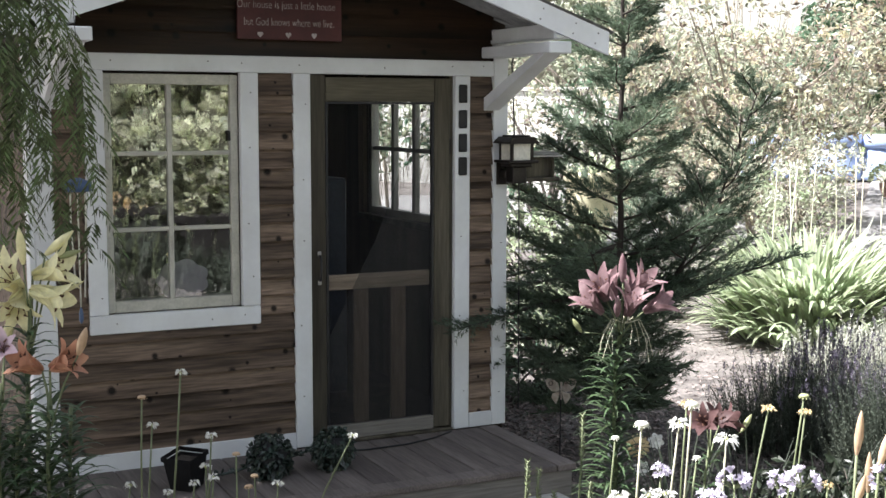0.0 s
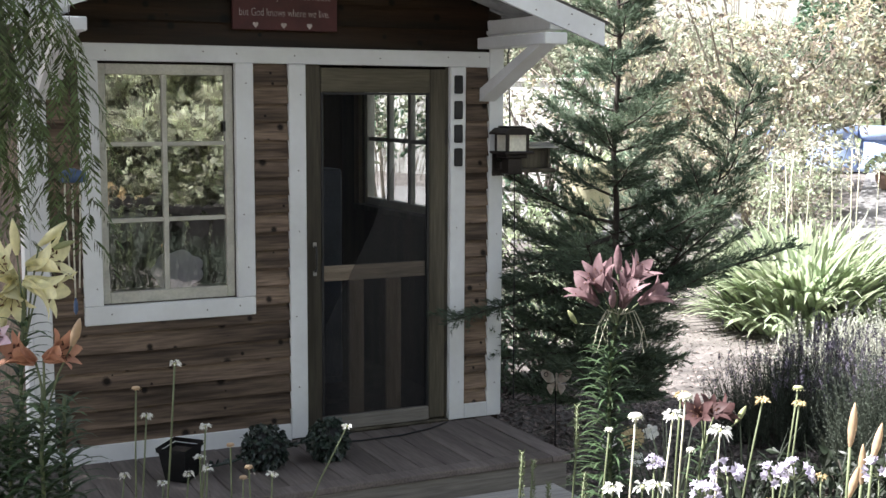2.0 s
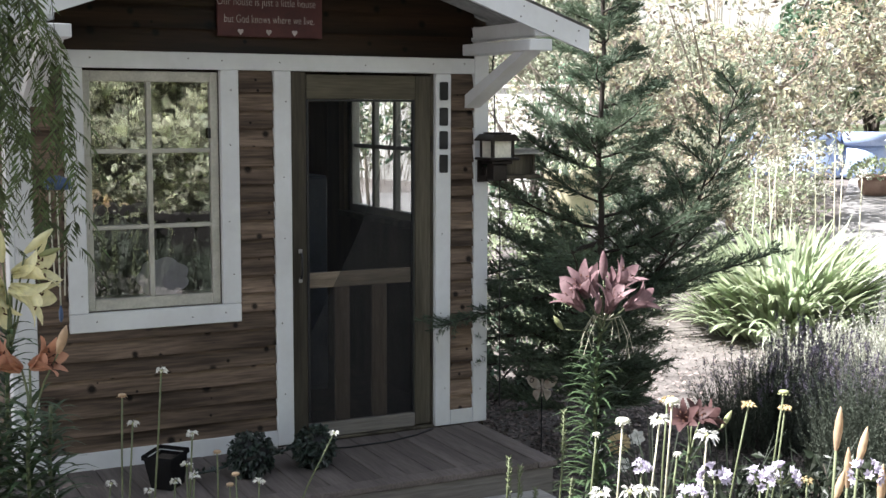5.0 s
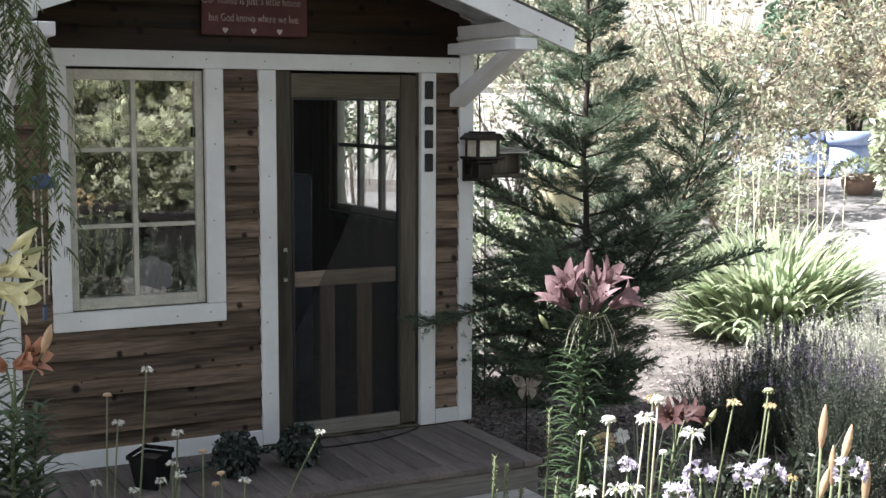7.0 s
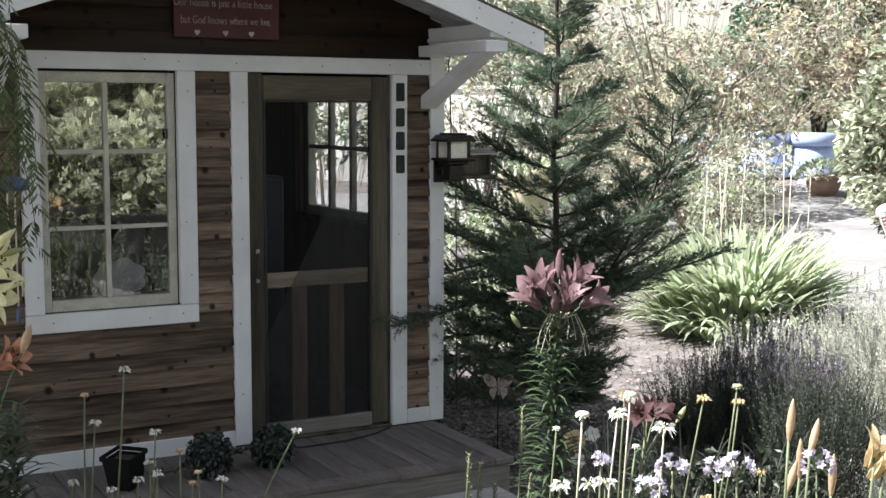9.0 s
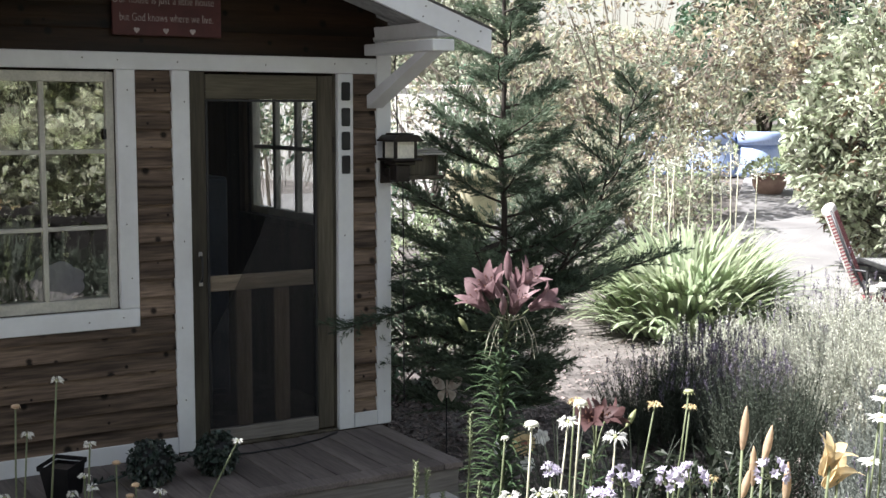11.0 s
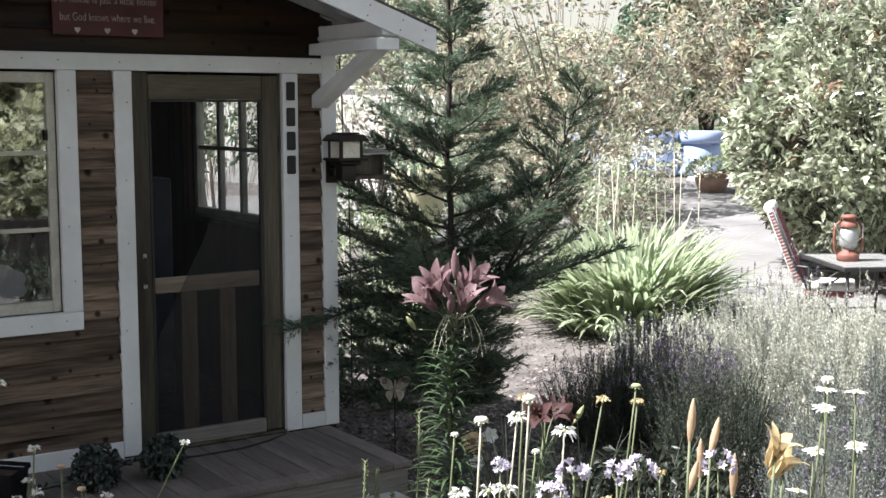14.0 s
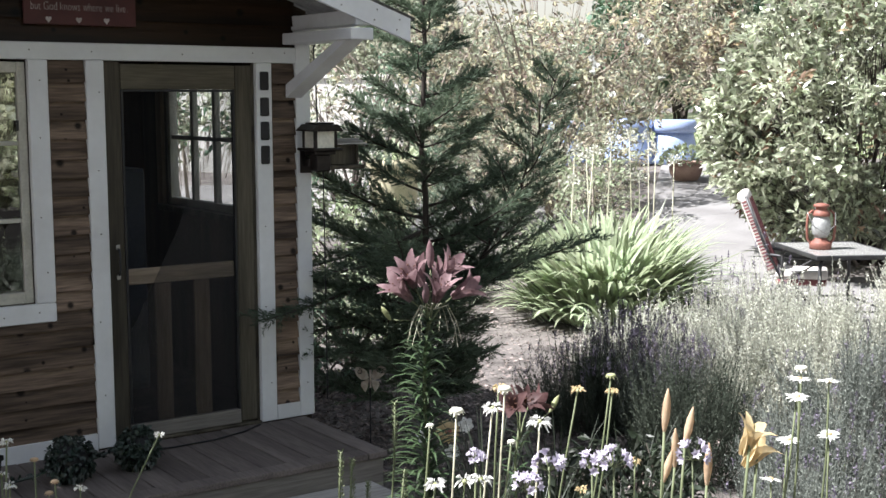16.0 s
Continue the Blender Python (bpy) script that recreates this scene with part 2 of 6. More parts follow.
class Geo:
    """Collects tubes, leaves and blades of one mesh."""

    def __init__(self):
        self.v, self.f = [], []

    def tube(self, pts, r0, r1, sides=5):
        base, k = len(self.v), len(pts)
        for i, p in enumerate(pts):
            p = Vector(p)
            d = (Vector(pts[min(i + 1, k - 1)]) - Vector(pts[max(i - 1, 0)])).normalized()
            u = d.cross(Vector((0.31, 0.85, 0.42))).normalized()
            w = d.cross(u)
            r = r0 + (r1 - r0) * i / max(1, k - 1)
            for s in range(sides):
                a = 2 * math.pi * s / sides
                self.v.append(tuple(p + u * (r * math.cos(a)) + w * (r * math.sin(a))))
        for i in range(k - 1):
            for s in range(sides):
                a, b = base + i * sides + s, base + i * sides + (s + 1) % sides
                self.f.append((a, b, b + sides, a + sides))
        self.f.append(tuple(range(base + (k - 1) * sides, base + k * sides)))

    def leaf(self, p, d, length, width, up=(0, 0, 1), fold=0.25, droop=0.0):
        """A folded, pointed leaf from p along d."""
        p, d = Vector(p), Vector(d).normalized()
        s = d.cross(Vector(up))
        s = s.normalized() if s.length > 1e-4 else Vector((1, 0, 0))
        n = s.cross(d)
        b = len(self.v)
        mid = p + d * (length * 0.5) - n * (fold * width * 0.5)
        tip = p + d * length - Vector((0, 0, droop * length))
        self.v += [tuple(p), tuple(mid + s * (width / 2) + n * (fold * width)), tuple(mid), tuple(mid - s * (width / 2) + n * (fold * width)), tuple(tip)]
        self.f += [(b, b + 1, b + 2), (b, b + 2, b + 3), (b + 1, b + 4, b + 2), (b + 2, b + 4, b + 3)]

    def blade(self, p, d, length, width, bend=0.6, seg=6, fold=0.15, wide=0.35):
        """A long strap leaf that rises along d and arches over."""
        p, d = Vector(p), Vector(d).normalized()
        h = Vector((d.x, d.y, 0))
        h = h.normalized() if h.length > 1e-3 else Vector((1, 0, 0))
        s = Vector((-h.y, h.x, 0))
        b, q, e = len(self.v), p.copy(), math.asin(max(-1, min(1, d.z)))
        for i in range(seg + 1):
            t = i / seg
            w = width * (min(1, t / wide + 0.45) if t < wide else (1 - ((t - wide) / (1 - wide)) ** 2.2)) * 0.5 + 0.0004
            n = Vector((-h.x * math.sin(e), -h.y * math.sin(e), math.cos(e)))
            self.v += [tuple(q + s * w + n * (fold * w)), tuple(q), tuple(q - s * w + n * (fold * w))]
            q = q + (h * math.cos(e) + Vector((0, 0, math.sin(e)))) * (length / seg)
            e -= bend * (0.4 + 1.2 * t) / seg * 2
        for i in range(seg):
            a = b + 3 * i
            self.f += [(a, a + 1, a + 4, a + 3), (a + 1, a + 2, a + 5, a + 4)]

    def done(self, name, mat, parent=None, label="", smooth=False):
        me = bpy.data.meshes.new(name)
        me.from_pydata(self.v, [], self.f)
        me.update()
        return link(name, me, mat, parent, label, smooth)


RNG = random.Random(7)


def rnd(a, b):
    return RNG.uniform(a, b)


def rdir(zmin=-1.0, zmax=1.0):
    z, a = rnd(zmin, zmax), rnd(0, 2 * math.pi)
    r = math.sqrt(max(0, 1 - z * z))
    return Vector((r * math.cos(a), r * math.sin(a), z))


# ---- ground ----
EYE_XY = Vector((-2.77, -6.47))


def smooth(a, b, x):
    t = max(0.0, min(1.0, (x - a) / (b - a)))
    return t * t * (3 - 2 * t)


def ground_z(x, y):
    r = math.hypot(x - EYE_XY.x, y - EYE_XY.y)
    z = -0.3 + 0.5 * (1 - smooth(2.0, 5.0, r))
    if r > 12:
        z += 0.085 * (min(r, 24) - 12)
    if r > 24:
        z += 0.022 * (min(r, 60) - 24)
    return z


def build_ground():
    rings = [0.0, 1, 2, 2.7, 3.4, 4, 4.6, 5.2, 6, 7, 8, 9, 10, 11, 12, 13, 14, 16, 18, 20, 22, 24, 27, 30, 35, 40, 50, 60, 90, 150, 400, 1500]
    k = 96
    v, f = [], []
    for r in rings:
        for i in range(k):
            a = 2 * math.pi * i / k
            x, y = EYE_XY.x + r * math.cos(a), EYE_XY.y + r * math.sin(a)
            w = noise.noise((x * 0.9, y * 0.9, 0)) * 0.03 if 5.6 < r < 60 and not (-2.4 < x < 1.2 and -1.4 < y < 3) else 0
            v.append((x, y, ground_z(x, y) + w))
    for j in range(len(rings) - 1):
        for i in range(k):
            a, b = j * k + i, j * k + (i + 1) % k
            f.append((a, b, b + k, a + k))
    me = bpy.data.meshes.new("ground")
    me.from_pydata(v, [], f)
    me.update()
    ob = link("ground", me, M_MULCH, None, "", True)
    return tagged(ob, "brown bark mulch garden ground, partly sunlit", "ground", kind="structure")


ground = build_ground()


def sheet(name, mat, label, category, centre, half, width0, width1, length, yaw, lift, thick=0.05):
    """A strip of paving or lawn that follows the ground."""
    bm = bmesh.new()
    rows = []
    nseg, wseg = 14, 6
    c, s = math.cos(yaw), math.sin(yaw)
    for i in range(nseg + 1):
        t = i / nseg
        w = width0 + (width1 - width0) * t
        row = []
        for j in range(wseg + 1):
            u = (j / wseg - 0.5) * w
            x, y = centre[0] + c * length * t - s * u, centre[1] + s * length * t + c * u
            row.append(bm.verts.new((x, y, ground_z(x, y) + lift)))
        rows.append(row)
    for a, b in zip(rows, rows[1:]):
        for j in range(wseg):
            bm.faces.new((a[j], b[j], b[j + 1], a[j + 1]))
    bmesh.ops.recalc_face_normals(bm, faces=bm.faces)
    top = [f for f in bm.faces]
    if top[0].normal.z < 0:
        bmesh.ops.reverse_faces(bm, faces=top)
    bmesh.ops.solidify(bm, geom=top, thickness=thick)
    ob = part(name, bm, mat, None, "", True)
    return tagged(ob, label, category, kind="structure")

# ---- house ----
HX0, HX1, HY1 = -1.89, 0.782, 2.3       # outer sides and back
MIDX, PITCH = (HX0 + HX1) / 2, 0.36
HTOP = 2.06                             # underside of the head trim
WT = 0.09                               # wall thickness behind the cladding
TRIM_Y = -0.036                         # front of the trim boards


def wall_piece(name, blocks, mat, label):
    bm = bmesh.new()
    for b in blocks:
        block(*b, bevel=0, bm=bm)
    return tagged(part(name, bm, mat), label, "wall", kind="structure")


EAVE = 2.36
# front wall with openings for the window and the door
WX0, WX1, WZ0, WZ1 = -1.539, -0.83, 0.814, 2.06
DX0, DX1 = -0.4375, 0.4375
y0, y1 = 0.006, WT
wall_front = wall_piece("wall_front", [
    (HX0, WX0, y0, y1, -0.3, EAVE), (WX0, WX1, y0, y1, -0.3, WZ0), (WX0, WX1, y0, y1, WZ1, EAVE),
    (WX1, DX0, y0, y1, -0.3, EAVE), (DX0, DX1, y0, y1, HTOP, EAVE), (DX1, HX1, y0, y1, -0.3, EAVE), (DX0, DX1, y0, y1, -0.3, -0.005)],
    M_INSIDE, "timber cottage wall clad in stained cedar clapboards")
# gable
part("gable_panel", prism([(HX0, EAVE), (HX1, EAVE), (MIDX, EAVE + (HX1 - MIDX) * PITCH)], y0, y1), M_INSIDE, wall_front)
RW = (0.75, 1.90, 1.13, 2.06)            # opening of the side window: y0, y1, z0, z1
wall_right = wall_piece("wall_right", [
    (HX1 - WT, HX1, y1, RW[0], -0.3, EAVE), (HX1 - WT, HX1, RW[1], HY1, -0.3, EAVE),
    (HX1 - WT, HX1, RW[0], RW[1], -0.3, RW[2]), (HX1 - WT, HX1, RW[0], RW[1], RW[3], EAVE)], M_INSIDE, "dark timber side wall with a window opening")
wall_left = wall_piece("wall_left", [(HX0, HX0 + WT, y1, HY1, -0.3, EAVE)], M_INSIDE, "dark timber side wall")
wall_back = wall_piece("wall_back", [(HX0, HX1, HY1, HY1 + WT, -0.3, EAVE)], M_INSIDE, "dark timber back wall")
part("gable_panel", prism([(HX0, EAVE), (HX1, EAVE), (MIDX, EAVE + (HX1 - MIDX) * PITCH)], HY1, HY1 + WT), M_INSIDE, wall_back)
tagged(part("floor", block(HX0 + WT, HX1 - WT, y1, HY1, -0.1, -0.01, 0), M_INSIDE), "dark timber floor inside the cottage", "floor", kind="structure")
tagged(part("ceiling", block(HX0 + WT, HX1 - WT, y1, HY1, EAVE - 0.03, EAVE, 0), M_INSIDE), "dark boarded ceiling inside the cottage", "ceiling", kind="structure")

# window of the side wall: three by three panes
window_2 = thing("window_2", (HX1 - WT / 2, 0, 0), "small-paned side window with weathered timber muntins", "window", kind="structure")
for a, b, c, d in ((RW[0], RW[0] + 0.05, RW[2], RW[3]), (RW[1] - 0.05, RW[1], RW[2], RW[3]), (RW[0] + 0.05, RW[1] - 0.05, RW[2], RW[2] + 0.05), (RW[0] + 0.05, RW[1] - 0.05, RW[3] - 0.05, RW[3])):
    part("window_frame", block(-0.03, 0.03, a, b, c, d, 0.003), M_SASH, window_2)
py = (RW[1] - RW[0] - 0.1) / 3
for i in (1, 2):
    yy = RW[0] + 0.05 + py * i
    part("muntin", block(-0.02, 0.02, yy - 0.022, yy + 0.022, RW[2] + 0.05, RW[3] - 0.05, 0.003), M_SASH, window_2)
zz = 1.597
part("muntin", block(-0.018, 0.018, RW[0] + 0.05, RW[1] - 0.05, zz - 0.014, zz + 0.014, 0.003), M_SASH, window_2)
for i in range(3):
    for c, d in ((RW[2] + 0.05, zz - 0.014), (zz + 0.014, RW[3] - 0.05)):
        bm = bmesh.new()
        bm.faces.new([bm.verts.new((0, yy, z)) for yy, z in ((RW[0] + 0.05 + py * i, c), (RW[0] + 0.05 + py * i, d), (RW[0] + 0.05 + py * (i + 1), d), (RW[0] + 0.05 + py * (i + 1), c))])
        g = part("pane", bm, M_CLEAR, window_2)
        g.visible_shadow = False
part("window_sill", block(-0.10, -0.03, RW[0] - 0.06, RW[1] + 0.06, RW[2] - 0.04, RW[2], 0.004), M_DOOR, window_2)
part("casing", block(-0.075, -0.046, RW[1], RW[1] + 0.09, RW[2] - 0.04, RW[3] + 0.06, 0.003), M_STILE, window_2)

# front window: two by three panes
window_1 = thing("window_1", (0, 0, 0), "six-pane cottage window with peeling cream sash and white casing", "window", kind="structure")
SY0, SY1 = 0.004, 0.045
sash = [(WX0 + 0.003, WX0 + 0.042, WZ0 + 0.002, WZ1 - 0.012), (WX1 - 0.046, WX1 - 0.003, WZ0 + 0.002, WZ1 - 0.012),
        (WX0 + 0.042, WX1 - 0.046, WZ1 - 0.066, WZ1 - 0.012), (WX0 + 0.042, WX1 - 0.046, WZ0 + 0.002, WZ0 + 0.062)]
for a, b, c, d in sash:
    part("window_frame", block(a, b, SY0, SY1, c, d, 0.004), M_SASH, window_1)
px0, px1, pz0, pz1 = WX0 + 0.042, WX1 - 0.046, WZ0 + 0.062, WZ1 - 0.066
mx = -1.198
part("muntin", block(mx - 0.013, mx + 0.013, SY0 + 0.004, SY1, pz0, pz1, 0.003), M_SASH, window_1)
for z in (1.638, 1.245):
    for a, b in ((px0, mx - 0.013), (mx + 0.013, px1)):
        part("muntin", block(a, b, SY0 + 0.006, SY1, z - 0.011, z + 0.011, 0.003), M_SASH, window_1)
for a, b in ((px0, mx - 0.013), (mx + 0.013, px1)):
    for c, d in ((pz0, 1.234), (1.256, 1.627), (1.649, pz1)):
        tilt = Matrix.Translation(((a + b) / 2, 0.026, (c + d) / 2)) @ Matrix.Rotation(rnd(-0.006, 0.006), 4, "X") @ Matrix.Rotation(rnd(-0.006, 0.006), 4, "Z")
        bm = bmesh.new()
        bm.faces.new([bm.verts.new(tilt @ Vector((u * (b - a) / 2, 0, w * (d - c) / 2))) for u, w in ((-1, -1), (1, -1), (1, 1), (-1, 1))])
        g = part("pane", bm, M_GLASS, window_1)
        g.visible_shadow = False
part("latch", block(WX1 - 0.058, WX1 - 0.046, -0.004, 0.004, 1.70, 1.755, 0.002), M_BLACK, window_1)
# casing boards
for a, b, c, d in ((-1.636, WX0, 0.814, HTOP), (WX1, -0.731, 0.814, HTOP), (-1.636, -0.731, 0.715, 0.813)):
    part("casing", block(a, b, TRIM_Y, 0.004, c, d - 0.0005, 0.004), M_WHITE, window_1)

# white trim boards of the front
trim = thing("trim", (0, 0, 0), "white painted trim boards with nail heads on the cottage front", "trim", kind="structure")
TB = [(HX0, HX0 + 0.095, -0.02, 2.33), (0.6875, HX1, 0.0, 2.33), (-0.535, DX0, 0.0, HTOP - 0.001), (DX1, 0.535, 0.0, HTOP - 0.001),
      (HX0 + 0.096, 0.687, HTOP, 2.148), (0.536, 0.687, 0.0, 0.088), (HX0 + 0.096, -0.536, -0.02, 0.088)]
for a, b, c, d in TB:
    part("trim_board", block(a, b, TRIM_Y, 0.004, c, d, 0.004), M_WHITE, trim)
nails = bmesh.new()
def nail(x, z):
    bmesh.ops.create_cone(nails, cap_ends=True, segments=8, radius1=0.0045, radius2=0.0035, depth=0.004,
                          matrix=Matrix.Translation((x, TRIM_Y - 0.0005, z)) @ Matrix.Rotation(math.pi / 2, 4, "X"))
for x in (-0.486, 0.486, 0.735, -0.782, -1.59):
    for z in ((0.25, 0.72, 1.1, 1.5, 1.95) if x > -0.6 else (0.95, 1.25, 1.62, 1.98)):
        nail(x + rnd(-0.02, 0.02), z + rnd(-0.06, 0.06))
for x in (-1.5, -1.0, -0.82, -0.5, 0.0, 0.42, 0.62):
    nail(x, 2.1 + rnd(-0.02, 0.02))
    if x < -0.7:
        nail(x, 0.765 + rnd(-0.02, 0.02))
tagged(part("nail_heads", nails, M_NAIL, trim), kind="stuff")

# clapboards: lapped, thick at the foot
EXPO_Z = 0.0985


def clap(x0, x1, z, parent, mat, h=0.116):
    bm = bmesh.new()
    x0, x1 = x0 + 0.001, x1 - 0.001
    pr = [(-0.033, 0.0), (-0.023, min(0.011, h * 0.4)), (0.004, min(0.012, h * 0.45)), (0.004, h), (-0.006, h)]
    seg = max(1, int((x1 - x0) / 0.22))
    rings = []
    for i in range(seg + 1):
        x = x0 + (x1 - x0) * i / seg
        w = rnd(-0.0022, 0.0022)
        rings.append([bm.verts.new((x - x0, yy + (w if k in (0, 4) else 0), zz2 + (w if k < 2 else 0))) for k, (yy, zz2) in enumerate(pr)])
    for a, b in zip(rings, rings[1:]):
        for k in range(5):
            bm.faces.new((a[k], b[k], b[(k + 1) % 5], a[(k + 1) % 5]))
    bm.faces.new(rings[0])
    bm.faces.new(rings[-1][::-1])
    bmesh.ops.recalc_face_normals(bm, faces=bm.faces)
    ob = part("clapboard", bm, mat, parent)
    ob.location = (x0, 0, z)


SPANS = [((HX0 + 0.095, -0.535), 0.088, 0.786), ((HX0 + 0.095, -1.636), 0.715, HTOP), ((-0.731, -0.535), 0.715, HTOP), ((0.535, 0.6875), 0.088, HTOP)]
for (a, b), z0, z1 in SPANS:
    k = math.ceil((z0 - 0.108) / EXPO_Z)
    z = 0.076 + k * EXPO_Z
    while z < z1 - 0.03:
        clap(a, b, z + rnd(-0.002, 0.002), wall_front, M_SIDING, min(0.116, z1 - z - 0.002))
        z += EXPO_Z
# cladding and corner board of the sunny side wall
part("corner_board", block(HX0 - 0.03, HX0 - 0.001, TRIM_Y, 0.09, -0.02, 2.24, 0.004), M_WHITE, wall_left)
for k in range(22):
    bm = bmesh.new()
    pr = [(-0.032, 0.0), (-0.001, 0.0), (-0.001, 0.116), (-0.008, 0.116)]
    va = [bm.verts.new((x, 0.092, z)) for x, z in pr]
    vb = [bm.verts.new((x, HY1, z)) for x, z in pr]
    bm.faces.new(va), bm.faces.new(vb[::-1])
    for q in range(4):
        bm.faces.new((va[q], vb[q], vb[(q + 1) % 4], va[(q + 1) % 4]))
    bmesh.ops.recalc_face_normals(bm, faces=bm.faces)
    ob = part("clapboard", bm, M_SIDING, wall_left)
    ob.location = (HX0, 0, 0.0 + k * EXPO_Z)
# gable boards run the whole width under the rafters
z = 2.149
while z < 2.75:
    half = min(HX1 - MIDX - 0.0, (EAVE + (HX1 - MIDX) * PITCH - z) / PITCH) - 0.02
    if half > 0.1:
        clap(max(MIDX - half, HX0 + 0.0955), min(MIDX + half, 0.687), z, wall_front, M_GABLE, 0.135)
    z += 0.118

# screen door
door = thing("door_1", (0, 0, 0), "closed weathered timber screen door with dark fly mesh and a light rail", "door", kind="structure")
FY0, FY1 = -0.012, 0.03
part("jamb", block(DX0, -0.343, FY0 + 0.006, 0.085, 0.0, HTOP - 0.001, 0.003), M_DOOR, door)
part("jamb", block(0.418, DX1, FY0 + 0.006, 0.085, 0.0, HTOP - 0.001, 0.003), M_DOOR, door)
part("stile", block(0.318, 0.416, FY0, FY1, 0.02, 2.045, 0.004), M_DOOR, door)
part("head_rail", block(-0.341, 0.317, FY0, FY1, 1.912, 2.045, 0.004), M_DOORHEAD, door)
part("stile", block(-0.341, -0.327, FY0 + 0.004, FY1, 0.10, 1.911, 0.003), M_BLACK, door)
part("foot_rail", block(-0.341, 0.317, FY0, FY1, 0.012, 0.092, 0.004), M_RISER, door)
part("cross_rail", block(-0.326, 0.300, 0.012, 0.034, 0.862, 0.948, 0.003), M_RAIL, door, "pale unpainted pine rail")
part("upright", block(-0.172, -0.083, 0.010, 0.032, 0.094, 0.861, 0.003), M_STILE, door)
part("upright", block(0.057, 0.148, 0.010, 0.032, 0.094, 0.861, 0.003), M_STILE, door)
for a, b, c, d in ((-0.326, 0.317, 1.898, 1.911), (0.304, 0.317, 0.093, 1.897)):
    part("mesh_bead", block(a, b, FY0 + 0.004, 0.02, c, d, 0.002), M_BLACK, door)
def flat(outline, y):
    bm = bmesh.new()
    bm.faces.new([bm.verts.new((x, y, z)) for x, z in outline])
    return bm


part("fly_mesh", flat([(-0.327, 0.093), (0.317, 0.093), (0.317, 1.911), (-0.327, 1.911)], 0.003), M_SCREEN, door, "dark grey fly mesh")
part("fly_mesh", flat([(0.25, 1.895), (0.302, 1.895), (0.302, 0.097), (-0.322, 0.097), (-0.322, 0.60), (-0.03, 1.16)], 0.007), M_SCREEN2, door, "sagging second layer of fly mesh")
g = Geo()
g.tube([(-0.385, FY0, 0.925), (-0.385, FY0 - 0.02, 0.93), (-0.385, FY0 - 0.032, 0.955), (-0.385, FY0 - 0.032, 1.04), (-0.385, FY0 - 0.02, 1.062), (-0.385, FY0, 1.066)], 0.006, 0.006, 8)
handle = g.done("handle", M_BLACK, door, "black iron pull handle", True)
for z in (0.915, 1.076):
    part("handle_plate", block(-0.396, -0.374, FY0 - 0.005, FY0, z - 0.013, z + 0.013, 0.003), M_STEP, handle)
for z in (0.42, 1.66):
    part("hinge", block(0.414, 0.424, FY0 - 0.006, FY0 + 0.004, z - 0.045, z + 0.045, 0.002), M_BRONZE, door)
part("threshold", block(DX0, DX1, -0.03, 0.088, -0.004, 0.010, 0.003), M_DOOR, door)

# house number kept as plain bars
number = thing("house_number", (0.486, TRIM_Y - 0.003, 0), "black metal house number plates on white trim", "house number")
for z in (1.96, 1.815, 1.68, 1.545):
    part("bar", block(-0.026, 0.026, -0.003, 0.002, z - 0.052, z + 0.052, 0.006), M_BLACK, number)

# sign with two lines of lettering
sign = thing("sign", (-0.553, -0.044, 2.365), "dark red wooden sign with white hand lettering and hearts", "sign")
part("board", block(-0.292, 0.292, -0.009, 0.009, -0.13, 0.14, 0.003), M_SIGN, sign)
def lettering(body, x, z, size, width):
    cu = bpy.data.curves.new("lettering", "FONT")
    cu.body, cu.size, cu.align_x, cu.extrude, cu.offset = body, size, "CENTER", 0.0006, -0.0011
    tmp = bpy.data.objects.new("lettering_curve", cu)
    scene.collection.objects.link(tmp)
    bpy.context.view_layer.update()
    me = bpy.data.meshes.new_from_object(tmp.evaluated_get(bpy.context.evaluated_depsgraph_get()))
    bpy.data.objects.remove(tmp)
    xs = [v.co.x for v in me.vertices]
    k = width / (max(xs) - min(xs))
    me.transform(Matrix.Diagonal((k, 1, 1, 1)))
    ob = link("lettering", me, M_LETTER, sign)
    ob.matrix_basis = pose(x, -0.0100, z, 90, 0, 0)
lettering("Our house is just a little house", -0.02, 0.032, 0.06, 0.545)
lettering("but God knows where we live.", -0.005, -0.058, 0.06, 0.50)
for x in (-0.168, -0.012, 0.133):
    pts = []
    for i in range(16):
        a = 2 * math.pi * i / 16
        pts.append((x + 0.0011 * 16 * math.sin(a) ** 3 * 0.9, -0.104 + 0.0011 * (13 * math.cos(a) - 5 * math.cos(2 * a) - 2 * math.cos(3 * a) - math.cos(4 * a))))
    part("heart", prism(pts, -0.011, -0.0092), M_LETTER, sign)

